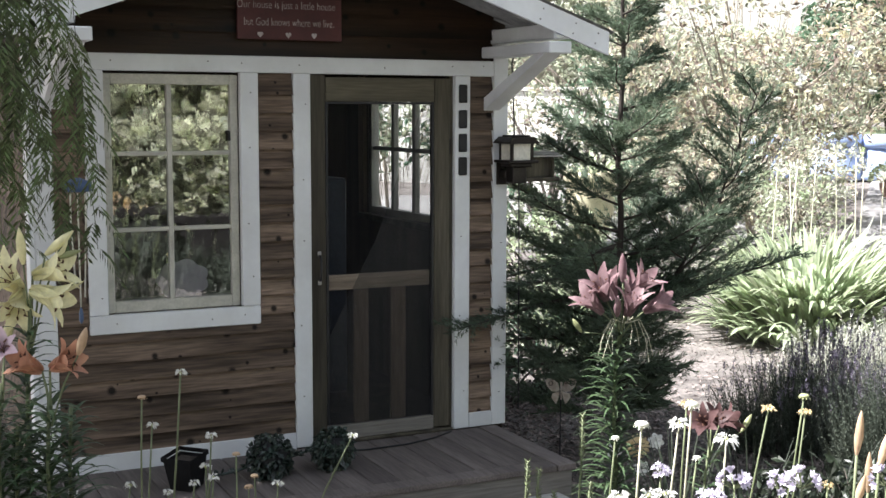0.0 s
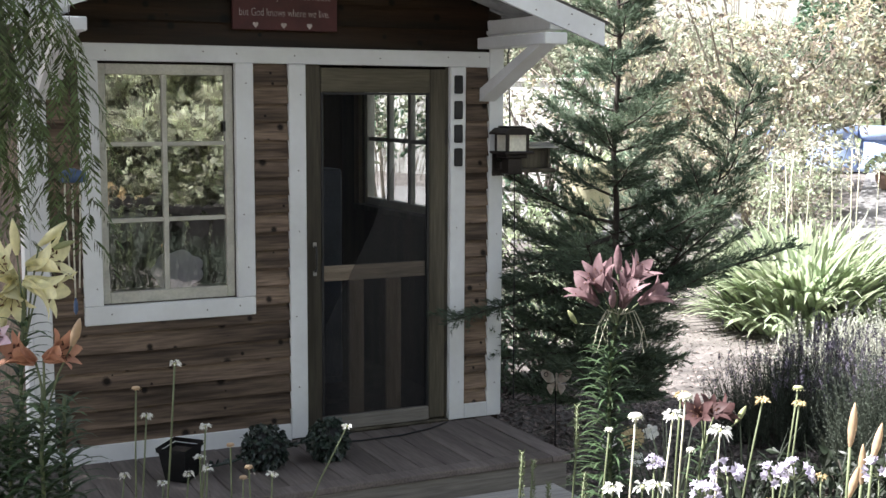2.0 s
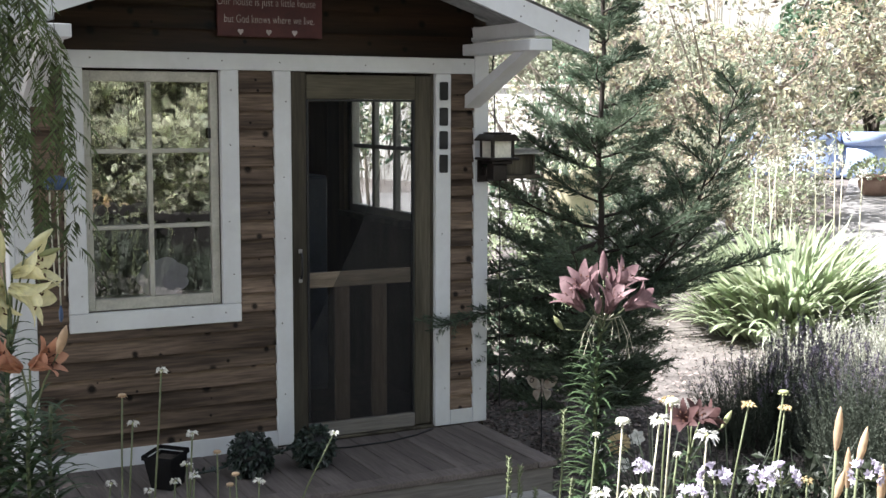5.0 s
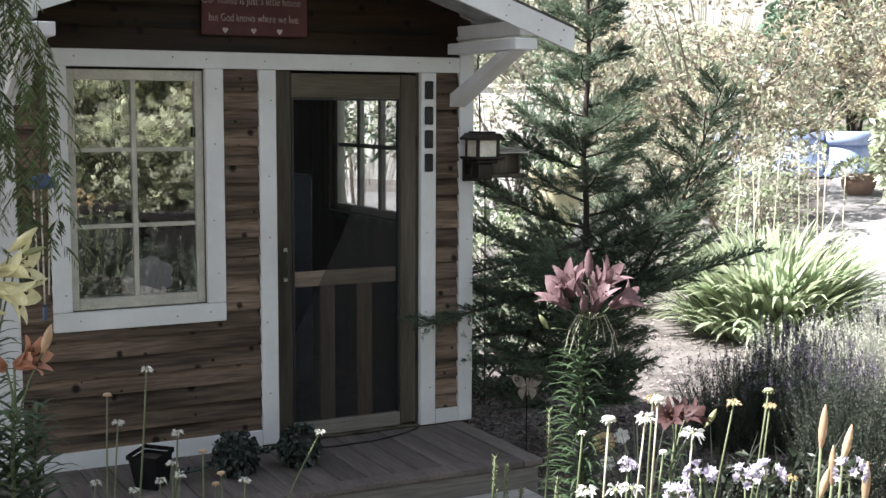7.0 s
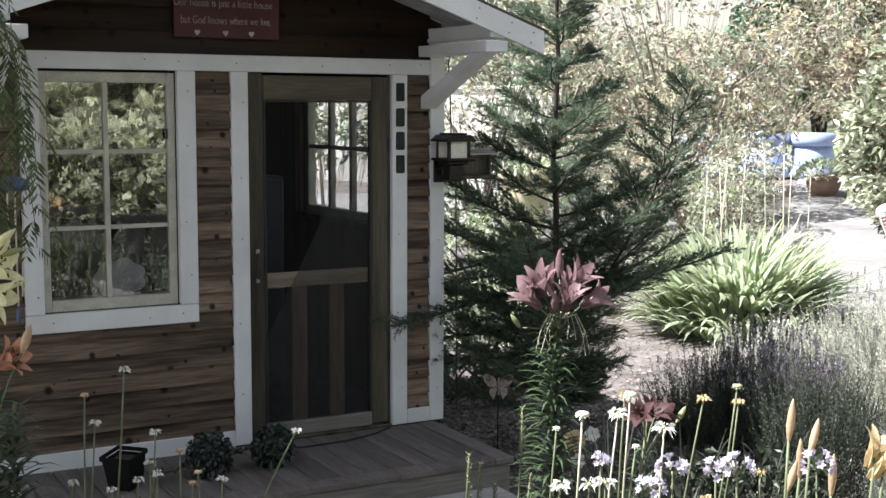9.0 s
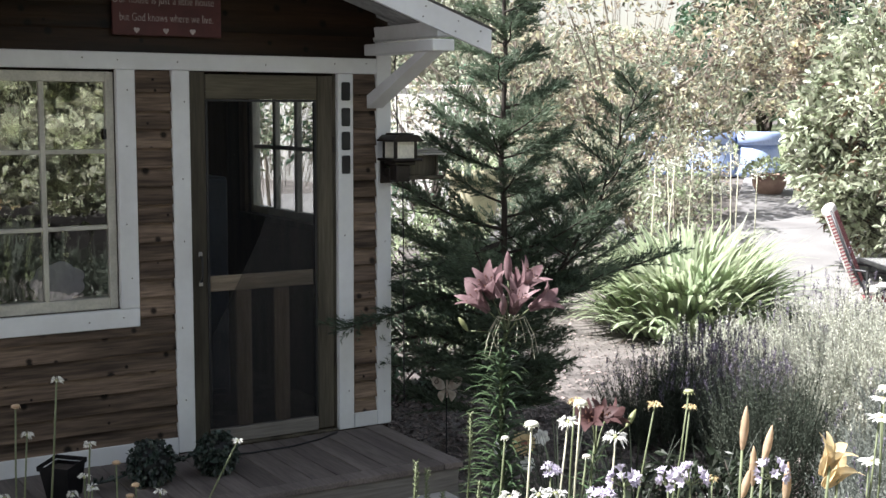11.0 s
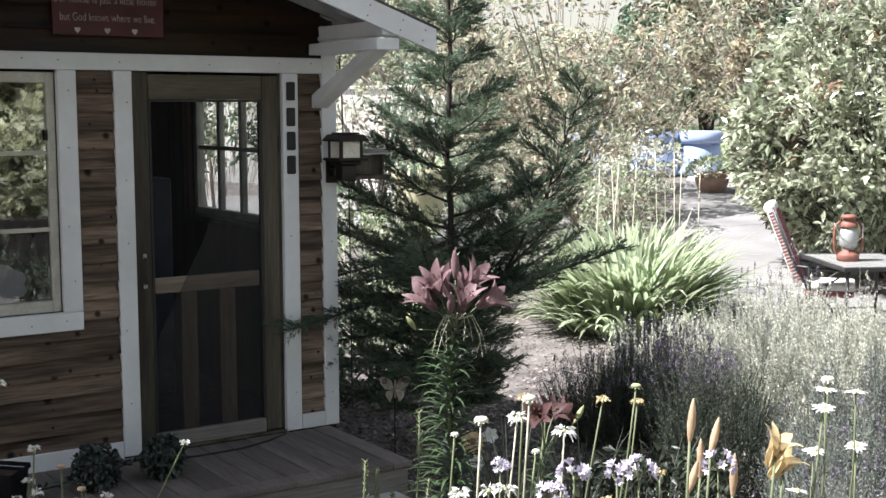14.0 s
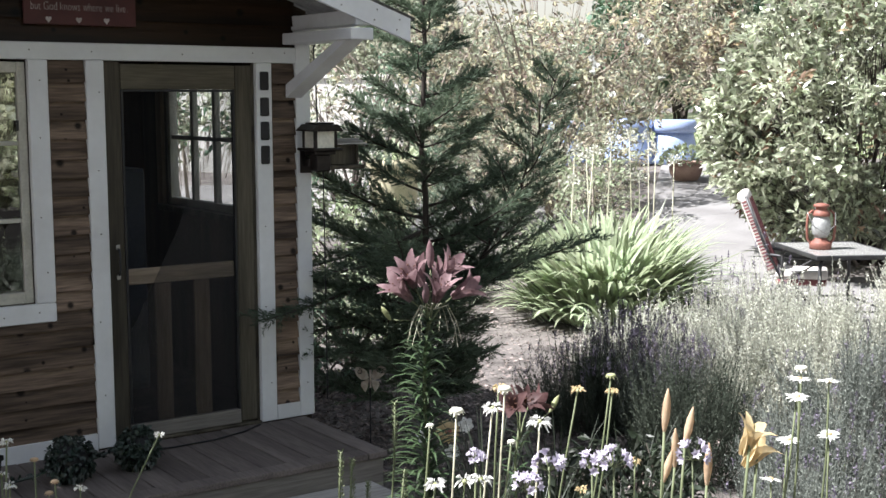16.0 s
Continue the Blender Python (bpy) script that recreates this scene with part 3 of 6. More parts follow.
# roof: two corrugated slopes, barge boards, brackets
FASC_Y = -0.74
def roof_line(x, lift=0.0):
    return 2.163 + (1.556 - abs(x - MIDX)) * 0.346 + lift
roof = thing("roof", (0, 0, 0), "gabled corrugated metal roof with white barge boards", "roof", kind="structure")
for side in (-1, 1):
    bm = bmesh.new()
    k, pitch_y = 150, 0.076
    rows = []
    ys = [FASC_Y - 0.02 + (HY1 + 0.5 - FASC_Y) * i / k for i in range(k + 1)]
    for y in ys:
        w = 0.009 * math.sin(2 * math.pi * y / pitch_y)
        rows.append([bm.verts.new((MIDX + side * d, y, roof_line(MIDX + d, 0.135) + w)) for d in (0.0, 0.8, 1.60)])
    for a, b in zip(rows, rows[1:]):
        for j in range(2):
            bm.faces.new((a[j], b[j], b[j + 1], a[j + 1]) if side < 0 else (a[j + 1], b[j + 1], b[j], a[j]))
    bmesh.ops.solidify(bm, geom=bm.faces[:], thickness=0.003)
    part("roof_sheet", bm, M_METAL_ROOF, roof, "", True)
    xe = MIDX + side * 1.556
    pr = [(MIDX, roof_line(MIDX)), (xe, roof_line(xe)), (xe, roof_line(xe, 0.122)), (MIDX, roof_line(MIDX, 0.122))]
    part("barge_board", prism(pr, FASC_Y - 0.012, FASC_Y + 0.012), M_WHITE, roof)
    # side wall plate that carries the overhang
    xw = HX1 - 0.055 if side > 0 else HX0 + 0.055
    part("wall_plate", block(xw - 0.05, xw + 0.05, FASC_Y + 0.014, HY1, 2.245, 2.325, 0.004), M_WHITE, roof)
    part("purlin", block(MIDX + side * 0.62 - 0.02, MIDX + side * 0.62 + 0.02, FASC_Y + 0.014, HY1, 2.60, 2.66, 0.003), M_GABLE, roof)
for name, bx in (("r", 0.672), ("l", -1.793)):
    br = thing("bracket", (bx, 0, 2.2), "white painted timber bracket under the roof overhang", "bracket", "brackets under the eaves")
    s = 0.05
    part("arm", block(-0.068, 0.068, -0.80, -0.037, -0.036, 0.026, 0.005), M_WHITE, br)
    # sloping strut from the foot at the wall up to the arm's end
    bm = bmesh.new()
    pts = [(-0.037, -0.335), (-0.037, -0.262), (-0.60, -0.0375), (-0.715, -0.0375)]
    a = [bm.verts.new((-s, y, z)) for y, z in pts]
    b = [bm.verts.new((s, y, z)) for y, z in pts]
    bm.faces.new(a), bm.faces.new(b[::-1])
    for i in range(4):
        bm.faces.new((a[i], b[i], b[(i + 1) % 4], a[(i + 1) % 4]))
    bmesh.ops.recalc_face_normals(bm, faces=bm.faces)
    part("strut", bm, M_WHITE, br)

bn = bmesh.new()
for k in (-1.35, -1.1, 1.12, 1.32, 1.46, -1.48):
    for dz in (0.03, 0.09):
        x = MIDX + k + dz * 0.3
        bmesh.ops.create_cone(bn, cap_ends=True, segments=8, radius1=0.005, radius2=0.004, depth=0.004, matrix=Matrix.Translation((x, FASC_Y - 0.0125, roof_line(x, dz))) @ Matrix.Rotation(math.pi / 2, 4, "X"))
tagged(part("nail_heads", bn, M_NAIL, roof), kind="stuff")
# deck with boards running away from the wall, and a step
deck = thing("deck", (0, 0, 0), "weathered brown timber deck with a grey step", "deck", kind="structure")
DXE, DYF = 0.715, -0.945
part("border_board", block(DXE - 0.115, DXE, DYF, -0.037, -0.035, -0.001, 0.004), M_DECK, deck)
part("border_board", block(-2.6, DXE - 0.119, DYF, DYF + 0.11, -0.035, -0.001, 0.004), M_DECK, deck)
x = DXE - 0.122
while x > -2.6:
    part("deck_board", block(x - 0.138, x, DYF + 0.114, -0.037, -0.035, -0.003 + rnd(-0.002, 0.001), 0.004), M_DECK, deck)
    x -= 0.142
part("riser", block(-2.6, DXE - 0.02, DYF + 0.012, DYF + 0.034, -0.31, -0.036, 0.003), M_RISER, deck)
part("riser", block(DXE - 0.042, DXE - 0.02, DYF + 0.035, -0.03, -0.31, -0.036, 0.003), M_RISER, deck)
part("step_board", block(-2.4, DXE - 0.10, DYF - 0.30, DYF + 0.011, -0.185, -0.15, 0.004), M_STEP, deck)
part("riser", block(-2.38, DXE - 0.12, DYF - 0.28, DYF - 0.26, -0.31, -0.186, 0.003), M_RISER, deck)

# ---- planting ----
def foliage(name, base, dark, trans=0.3, island=0.45, spread=0.03, rough=0.5, spec=0.4):
    return material(name, base, rough, dark, scale=1.6, fine=25, bump=0.0, trans=trans, island=island, spread=spread, spec=spec, mottled=0.6)


M_CONIFER = foliage("conifer_sprays", (0.14, 0.182, 0.122), (0.06, 0.088, 0.061), 0.35, 0.4, 0.02, 0.6, 0.25)
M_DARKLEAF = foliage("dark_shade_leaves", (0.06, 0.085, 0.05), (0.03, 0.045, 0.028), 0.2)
M_BARK = material("grey_brown_bark", (0.062, 0.05, 0.042), 0.9, (0.032, 0.026, 0.022), scale=14, stretch=(1, 1, 0.3), fine=60, bump=0.7)
M_TWIG = material("pale_dry_twigs", (0.34, 0.30, 0.25), 0.85, (0.2, 0.17, 0.14), scale=9, bump=0.3)
M_ORANGE_LEAF = foliage("bronze_autumn_leaves", (0.52, 0.445, 0.34), (0.29, 0.263, 0.20), 0.5, 0.7, 0.05)
M_OLIVE_LEAF = foliage("olive_green_leaves", (0.43, 0.445, 0.335), (0.22, 0.235, 0.17), 0.45, 0.6, 0.04)
# far paler than leaf green: sunshine on the mirrored trees is put into the colour
M_MIRROR_LEAF = foliage("sun_lightened_leaves", (0.78, 0.79, 0.60), (0.34, 0.36, 0.25), 0.6, 0.8, 0.02)
M_BLUE_LEAF = foliage("blue_green_leaves", (0.13, 0.21, 0.13), (0.07, 0.12, 0.08), 0.3, 0.4, 0.02)
M_HEDGE_LEAF = foliage("glossy_hedge_leaves", (0.50, 0.525, 0.385), (0.20, 0.225, 0.15), 0.45, 0.7, 0.03, 0.28, 0.9)
M_RED_LEAF = foliage("young_red_leaves", (0.30, 0.20, 0.14), (0.22, 0.16, 0.11), 0.35, 0.4, 0.03)
M_STRAP = foliage("strap_leaves", (0.48, 0.54, 0.37), (0.30, 0.36, 0.22), 0.52, 0.4, 0.02, 0.35, 0.6)
M_STALK = material("green_stalks", (0.155, 0.18, 0.095), 0.6, (0.10, 0.122, 0.06), scale=20, bump=0.1, trans=0.1)
M_DRYSTALK = material("dry_straw_stalks", (0.48, 0.47, 0.36), 0.7, (0.36, 0.35, 0.24), scale=20, bump=0.1)
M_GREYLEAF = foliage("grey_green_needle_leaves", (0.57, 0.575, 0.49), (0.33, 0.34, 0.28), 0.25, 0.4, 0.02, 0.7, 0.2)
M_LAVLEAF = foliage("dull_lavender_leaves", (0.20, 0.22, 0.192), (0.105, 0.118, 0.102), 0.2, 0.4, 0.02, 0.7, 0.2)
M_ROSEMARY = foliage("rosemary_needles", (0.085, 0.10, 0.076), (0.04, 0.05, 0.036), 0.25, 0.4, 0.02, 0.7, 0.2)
M_LAVHEAD = foliage("lavender_spikes", (0.19, 0.17, 0.215), (0.12, 0.105, 0.14), 0.2, 0.4, 0.02, 0.8, 0.2)
M_GRASS = foliage("lawn_grass", (0.20, 0.27, 0.10), (0.12, 0.17, 0.06), 0.3, 0.4, 0.02)
M_PEPPER = foliage("pepper_tree_leaflets", (0.115, 0.15, 0.055), (0.034, 0.048, 0.02), 0.4, 0.6, 0.03)
M_CREAM = material("cream_florets", (0.68, 0.68, 0.60), 0.7, (0.52, 0.52, 0.42), scale=30, trans=0.25, bump=0.1, island=0.15)


def sliver(g, p, d, length, width):
    """One narrow needle-like leaflet, two triangles."""
    s = d.cross(Vector((rnd(-1, 1), rnd(-1, 1), rnd(-1, 1))))
    s = s.normalized() * (width / 2) if s.length > 1e-5 else Vector((width / 2, 0, 0))
    b = len(g.v)
    m = p + d * (length * 0.45)
    g.v += [tuple(p), tuple(m + s), tuple(p + d * length), tuple(m - s)]
    g.f.append((b, b + 1, b + 2, b + 3))


def conifer_limb(wood_g, leaf_g, a, d, length, rise, r0, twigs):
    """A limb with side twigs that carry flat feathery sprays."""
    d = d.normalized()
    pts = []
    side = d.cross(Vector((0, 0, 1))).normalized()
    wob = rnd(-0.06, 0.06)
    for i in range(7):
        t = i / 6
        pts.append(a + d * (length * t) + Vector((0, 0, rise * length * t * t)) + side * (wob * math.sin(t * 5) * length))
    wood_g.tube(pts, r0, 0.003, 5)
    for k in range(twigs):
        t = 0.16 + 0.84 * (k + rnd(0, 1)) / twigs
        i = min(5, int(t * 6))
        p = pts[i].lerp(pts[i + 1], t * 6 - i)
        ld = (pts[i + 1] - pts[i]).normalized()
        sgn = 1 if k % 2 else -1
        td = (ld * 0.75 + side * sgn * rnd(0.4, 1.0) + Vector((0, 0, rnd(-0.15, 0.5)))).normalized()
        tl = (0.13 + 0.30 * (1 - t)) * min(1.0, 0.35 + length) * rnd(0.7, 1.25)
        n = int(tl / 0.0048) + 6
        for j in range(n):
            u = j / n
            q = p + td * (tl * u) + Vector((0, 0, -0.02 * u * u))
            dv = (td * rnd(0.7, 1.3) + rdir() * 0.55).normalized()
            sliver(leaf_g, q, dv, rnd(0.03, 0.075) * (1.15 - 0.5 * u), rnd(0.004, 0.0075))


def conifer(at):
    tree = thing("conifer", at, "young dark green cypress with feathery open branches in mulch", "tree")
    w, lf = Geo(), Geo()
    H = 4.3
    trunk = [Vector((0.012 * math.sin(i * 1.7), 0.012 * math.cos(i * 2.1), H * i / 14)) for i in range(15)]
    z, az = 0.22, 0.4
    while z < H - 0.1:
        az += 2.4 + rnd(-0.4, 0.4)
        f = z / H
        L = 1.12 * (1 - max(0, f - 0.22) / 0.80) ** 0.85 * rnd(0.62, 1.0)
        L *= 1 - 0.45 * max(0.0, min(1.0, (z - 1.1) / 1.3))
        if z < 0.7:
            L *= 0.72
        d = Vector((math.cos(az), math.sin(az), 0.04 + 0.34 * f + rnd(-0.08, 0.12)))
        if z < 0.85 and d.x * 0.90 - d.y * 0.44 > 0.1:
            L = min(L, 0.30 + 0.12 * z)
        conifer_limb(w, lf, Vector((0, 0, z)), d, L, 0.2, 0.005 + 0.007 * L, int(13 + 36 * L))
        z += (rnd(0.04, 0.07) if z < 1.0 else rnd(0.062, 0.115)) - 0.025 * f
    # short inner limbs that fill the heart of the tree
    for k in range(26):
        zi = rnd(0.35, 2.7)
        ai = rnd(0, 2 * math.pi)
        conifer_limb(w, lf, Vector((0, 0, zi)), Vector((math.cos(ai), math.sin(ai), rnd(0.2, 0.7))), rnd(0.28, 0.62) * (1.1 - zi / 4.2), 0.25, 0.006, 13)
    for k in range(26):
        zi, ai = rnd(0.12, 1.15), rnd(0, 2 * math.pi)
        conifer_limb(w, lf, Vector((0, 0, zi)), Vector((math.cos(ai), math.sin(ai), rnd(0.1, 0.5))), rnd(0.32, 0.5), 0.2, 0.006, 15)
    # stronger limbs: two reach far to the sides, one rises as a second leader
    R = Vector((0.90, -0.44, 0))
    for start, d, L, rise, n in ((1.0, R + Vector((0, 0, 0.10)), 1.15, 0.14, 44), (0.95, R + Vector((0.2, 0.3, 0.22)), 0.95, 0.2, 32), (1.02, -R + Vector((-0.1, -0.62, -0.02)), 1.30, -0.05, 52), (0.78, -R + Vector((-0.1, -0.4, 0.0)), 1.05, -0.02, 32), (1.15, -R + Vector((0.1, -0.7, 0.02)), 0.9, 0.0, 28),
                                 (1.32, -R + Vector((0, -0.3, -0.18)), 0.95, -0.05, 30), (0.62, -R + Vector((0, -0.5, 0.0)), 0.9, 0.0, 30), (0.5, R + Vector((0, -0.2, 0.05)), 0.42, 0.1, 18)):
        conifer_limb(w, lf, Vector((0, 0, start)), d, L, rise, 0.02, n)
    a = Vector((0, 0, 0.85))
    top = R * 0.86 + Vector((0, 0, 2.32))
    bend = [a, a + R * 0.36 + Vector((0, 0, 0.28)), a + R * 0.62 + Vector((0, 0, 0.75)), top]
    w.tube(bend, 0.018, 0.004, 6)
    for k in range(26):
        t = 0.3 + 0.7 * k / 26
        i = min(2, int(t * 3))
        p = bend[i].lerp(bend[i + 1], t * 3 - i)
        d = Vector((math.cos(k * 2.4), math.sin(k * 2.4), 0.5))
        conifer_limb(w, lf, p, d, 0.42 * (1.15 - t) + 0.1, 0.3, 0.006, 11)
    t0 = Geo()
    t0.tube(trunk, 0.028, 0.004, 8)
    t0.done("trunk", M_BARK, tree, "", True)
    tagged(w.done("branching", M_BARK, tree, "", True), kind="stuff")
    tagged(lf.done("crown", M_CONIFER, tree), kind="stuff")
    return tree


def shrub(name, at, size, clusters, leaf, mat, label, category="shrub", second=None, share=0.0, stems=9, lean=0.0, per=7, low=0.12, shell=0.55, twig=M_BARK, top_gap=0.0):
    """A leafy shrub or tree: stems that fork out to many rosettes of leaves, with gaps."""
    ob = thing(name, at, label, category)
    w, a, b = Geo(), Geo(), Geo()
    rx, ry, h = size
    tips = []
    tries = 0
    while len(tips) < clusters and tries < clusters * 6:
        tries += 1
        d = rdir(-0.9, 1.0)
        r = shell + (1 - shell) * rnd(0, 1) ** 0.5
        p = Vector((d.x * rx * r, d.y * ry * r, h * (0.5 + low / 2) + d.z * h * (0.5 - low / 2) * r))
        k = noise.noise(p * (2.4 / max(0.5, min(rx, h) * 0.8)) + Vector(at))
        if k < -0.05 + top_gap * max(0, p.z / h - 0.5):
            continue
        p *= 1 + 0.18 * k
        p.z = max(0.05, p.z)
        tips.append(p)
    for i in range(stems):
        tip = tips[int(i * len(tips) / stems)]
        root = Vector((rnd(-0.12, 0.12) * rx, rnd(-0.12, 0.12) * ry, -0.05))
        m = root.lerp(tip, 0.5) + Vector((0, 0, 0.15 * h))
        w.tube([root, root.lerp(m, 0.5), m, m.lerp(tip, 0.6), tip], 0.012 + 0.012 * h * 0.6, 0.004, 5)
    for i, p in enumerate(tips):
        if i % 3 == 0:
            q = p * 0.72 + Vector((rnd(-0.05, 0.05), rnd(-0.05, 0.05), 0.0))
            w.tube([q, (q + p) / 2 + rdir() * 0.03, p], 0.006, 0.002, 3)
        g = b if second and rnd(0, 1) < share else a
        out = Vector((p.x / rx, p.y / ry, (p.z - h * 0.45) / h)).normalized()
        for j in range(per):
            d = (out * rnd(0.1, 0.9) + rdir() * 0.9 + Vector((0, 0, 0.15))).normalized()
            l = leaf * rnd(0.6, 1.2)
            g.leaf(p + rdir() * leaf * 0.7, d, l, l * rnd(0.34, 0.5), up=rdir(), fold=rnd(0.05, 0.4), droop=rnd(0, 0.25))
    tagged(w.done("woody_frame", twig, ob, "", True), kind="stuff")
    tagged(a.done("leaves", mat, ob), kind="stuff")
    if b.v:
        tagged(b.done("young_leaves", second, ob), kind="stuff")
    return ob


def gz(x, y):
    return (x, y, ground_z(x, y))


conifer(gz(1.65, 0.08))

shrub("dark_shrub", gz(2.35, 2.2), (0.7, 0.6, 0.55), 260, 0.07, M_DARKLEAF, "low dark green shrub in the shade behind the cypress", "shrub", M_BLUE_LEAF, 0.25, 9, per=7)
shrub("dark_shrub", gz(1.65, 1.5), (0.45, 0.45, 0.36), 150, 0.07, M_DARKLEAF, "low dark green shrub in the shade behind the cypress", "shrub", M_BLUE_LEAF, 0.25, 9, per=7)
# pale paths and the lawn beyond
sheet("path", M_PAVE, "pale sunlit concrete garden path", "path", (5.6, 1.2), 0, 1.9, 1.9, 12.2, radians(43.0), 0.03)
sheet("path_2", M_PAVE, "pale sunlit concrete garden path", "path", (2.4, 11.2), 0, 5.0, 4.6, 8.0, radians(-22), 0.025)
sheet("patio", M_PAVE, "pale sunlit paving under the garden table", "paving", (6.2, -0.7), 0, 3.6, 3.2, 3.4, radians(38), 0.018)
sheet("lawn", M_LAWN, "sunlit green lawn behind the pots", "lawn", (15.0, 10.2), 0, 9.0, 30.0, 26.0, radians(44), 0.02)
lawn_g = Geo()
for i in range(5000):
    t, u = rnd(0, 1) ** 1.5 * 14, rnd(-4.2, 4.2)
    x, y = 15.1 + t * math.cos(radians(44)) - u * math.sin(radians(44)), 10.3 + t * math.sin(radians(44)) + u * math.cos(radians(44))
    sliver(lawn_g, Vector((x, y, ground_z(x, y) + 0.015)), Vector((rnd(-0.5, 0.5), rnd(-0.5, 0.5), 1)).normalized(), rnd(0.06, 0.13), 0.02)
tagged(lawn_g.done("grass", M_GRASS), "short sunlit lawn grass blades", "grass", kind="stuff")

shrub("climber", gz(2.75, 6.0), (1.2, 0.7, 2.6), 330, 0.12, M_OLIVE_LEAF, "leafy shrub outside the side window", "shrub", M_BLUE_LEAF, 0.35, 2, per=6, low=0.45, shell=0.2, twig=M_TWIG)
# white garden wall that shines behind the cypress
gw = thing("wall_garden", (7.2, 13.2, ground_z(7.2, 13.2) - 0.1), "sunlit pale rendered garden wall", "wall", kind="structure")
gw.rotation_euler = (0, 0, math.atan2(-0.8, 0.6))
part("wall_body", block(-2.9, 2.9, -0.09, 0.09, 0, 1.75, 0.01), M_RENDER, gw)
part("coping", block(-2.95, 2.95, -0.13, 0.13, 1.751, 1.81, 0.01), M_RENDER, gw)
# background shrubs and trees
shrub("autumn_tree", gz(9.8, 8.9), (2.0, 2.0, 3.7), 1150, 0.135, M_ORANGE_LEAF, "tall loose shrub with bronze and yellow leaves", "tree", M_OLIVE_LEAF, 0.45, 22, per=7, twig=M_TWIG, low=0.02, top_gap=0.85)
shrub("autumn_tree", gz(12.9, 7.3), (1.7, 1.7, 3.5), 900, 0.135, M_ORANGE_LEAF, "tall loose shrub with bronze and yellow leaves", "tree", M_OLIVE_LEAF, 0.4, 18, per=7, twig=M_TWIG, low=0.45, top_gap=0.85)
shrub("autumn_tree", gz(8.2, 9.8), (1.8, 1.6, 3.6), 480, 0.13, M_ORANGE_LEAF, "tall loose shrub with bronze and yellow leaves", "tree", M_OLIVE_LEAF, 0.55, 18, per=7, twig=M_TWIG, low=0.02, top_gap=0.95)
shrub("autumn_tree", gz(15.2, 12.5), (2.6, 2.6, 2.7), 600, 0.14, M_ORANGE_LEAF, "tall loose shrub with bronze and yellow leaves", "tree", M_OLIVE_LEAF, 0.5, 14, per=7, twig=M_TWIG, low=0.3)
shrub("flowering_shrub", gz(5.6, 7.6), (1.5, 1.2, 2.6), 330, 0.10, M_OLIVE_LEAF, "sunlit green shrub with broad leaves", "shrub", M_BLUE_LEAF, 0.4, 12, per=7, low=0.05, top_gap=0.4)
shrub("low_shrub", gz(8.4, 6.8), (1.3, 1.2, 1.5), 600, 0.09, M_OLIVE_LEAF, "low tangled shrub with olive leaves and dry twigs", "shrub", M_ORANGE_LEAF, 0.3, 14, per=6, twig=M_TWIG)
shrub("low_shrub", gz(7.2, 6.9), (1.3, 1.0, 1.3), 550, 0.09, M_OLIVE_LEAF, "low tangled shrub with olive leaves and dry twigs", "shrub", M_ORANGE_LEAF, 0.2, 14, per=6, twig=M_TWIG)
shrub("low_shrub", gz(7.65, 5.2), (0.55, 0.55, 1.15), 130, 0.10, M_OLIVE_LEAF, "loose sunlit shrub with broad pale leaves beside the path", "shrub", M_STRAP, 0.5, 10, per=6, twig=M_TWIG, low=0.05)
shrub("low_shrub", gz(4.2, 5.4), (0.9, 0.8, 0.9), 350, 0.09, M_STRAP, "low sunlit light green shrub", "shrub", M_OLIVE_LEAF, 0.3, 9, per=6)
shrub("hedge_shrub", gz(9.42, 2.5), (1.85, 1.65, 3.05), 3500, 0.135, M_HEDGE_LEAF, "dense glossy green hedge shrub with reddish young tips", "shrub", M_RED_LEAF, 0.05, 20, per=8, shell=0.6, low=0.03)
shrub("hedge_shrub", gz(11.3, 0.6), (1.8, 1.7, 2.95), 1400, 0.14, M_HEDGE_LEAF, "dense glossy green hedge shrub with reddish young tips", "shrub", M_RED_LEAF, 0.05, 14, per=8, shell=0.6, low=0.03)
for x, y, r, h, m in ((22.5, 18.2, 2.4, 5.6, M_BLUE_LEAF), (27, 15, 4, 3.0, M_OLIVE_LEAF), (15, 23, 4.5, 2.9, M_OLIVE_LEAF), (32, 24, 5, 3.2, M_BLUE_LEAF), (22, 29, 6, 3.2, M_OLIVE_LEAF), (10, 19, 4, 5.0, M_OLIVE_LEAF), (27, 6, 5, 3.2, M_OLIVE_LEAF)):
    shrub("tree", gz(x, y), (r, r, h), 800, 0.34, m, "leafy green garden tree beyond the lawn", "tree", M_OLIVE_LEAF, 0.2, 10, per=8, low=0.06)

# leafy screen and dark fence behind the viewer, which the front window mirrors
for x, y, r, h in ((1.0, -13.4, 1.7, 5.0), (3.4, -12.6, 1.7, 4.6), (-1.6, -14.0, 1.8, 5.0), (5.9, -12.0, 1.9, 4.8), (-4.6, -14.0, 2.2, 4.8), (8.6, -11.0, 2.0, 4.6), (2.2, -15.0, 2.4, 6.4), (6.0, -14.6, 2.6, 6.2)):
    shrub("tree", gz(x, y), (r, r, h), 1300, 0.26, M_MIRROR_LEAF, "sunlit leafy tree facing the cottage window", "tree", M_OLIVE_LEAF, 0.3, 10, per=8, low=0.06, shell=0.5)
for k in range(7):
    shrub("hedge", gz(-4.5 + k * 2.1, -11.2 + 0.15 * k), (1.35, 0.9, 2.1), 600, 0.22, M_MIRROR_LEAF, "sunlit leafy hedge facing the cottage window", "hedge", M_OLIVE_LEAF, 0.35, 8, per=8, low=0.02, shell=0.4)
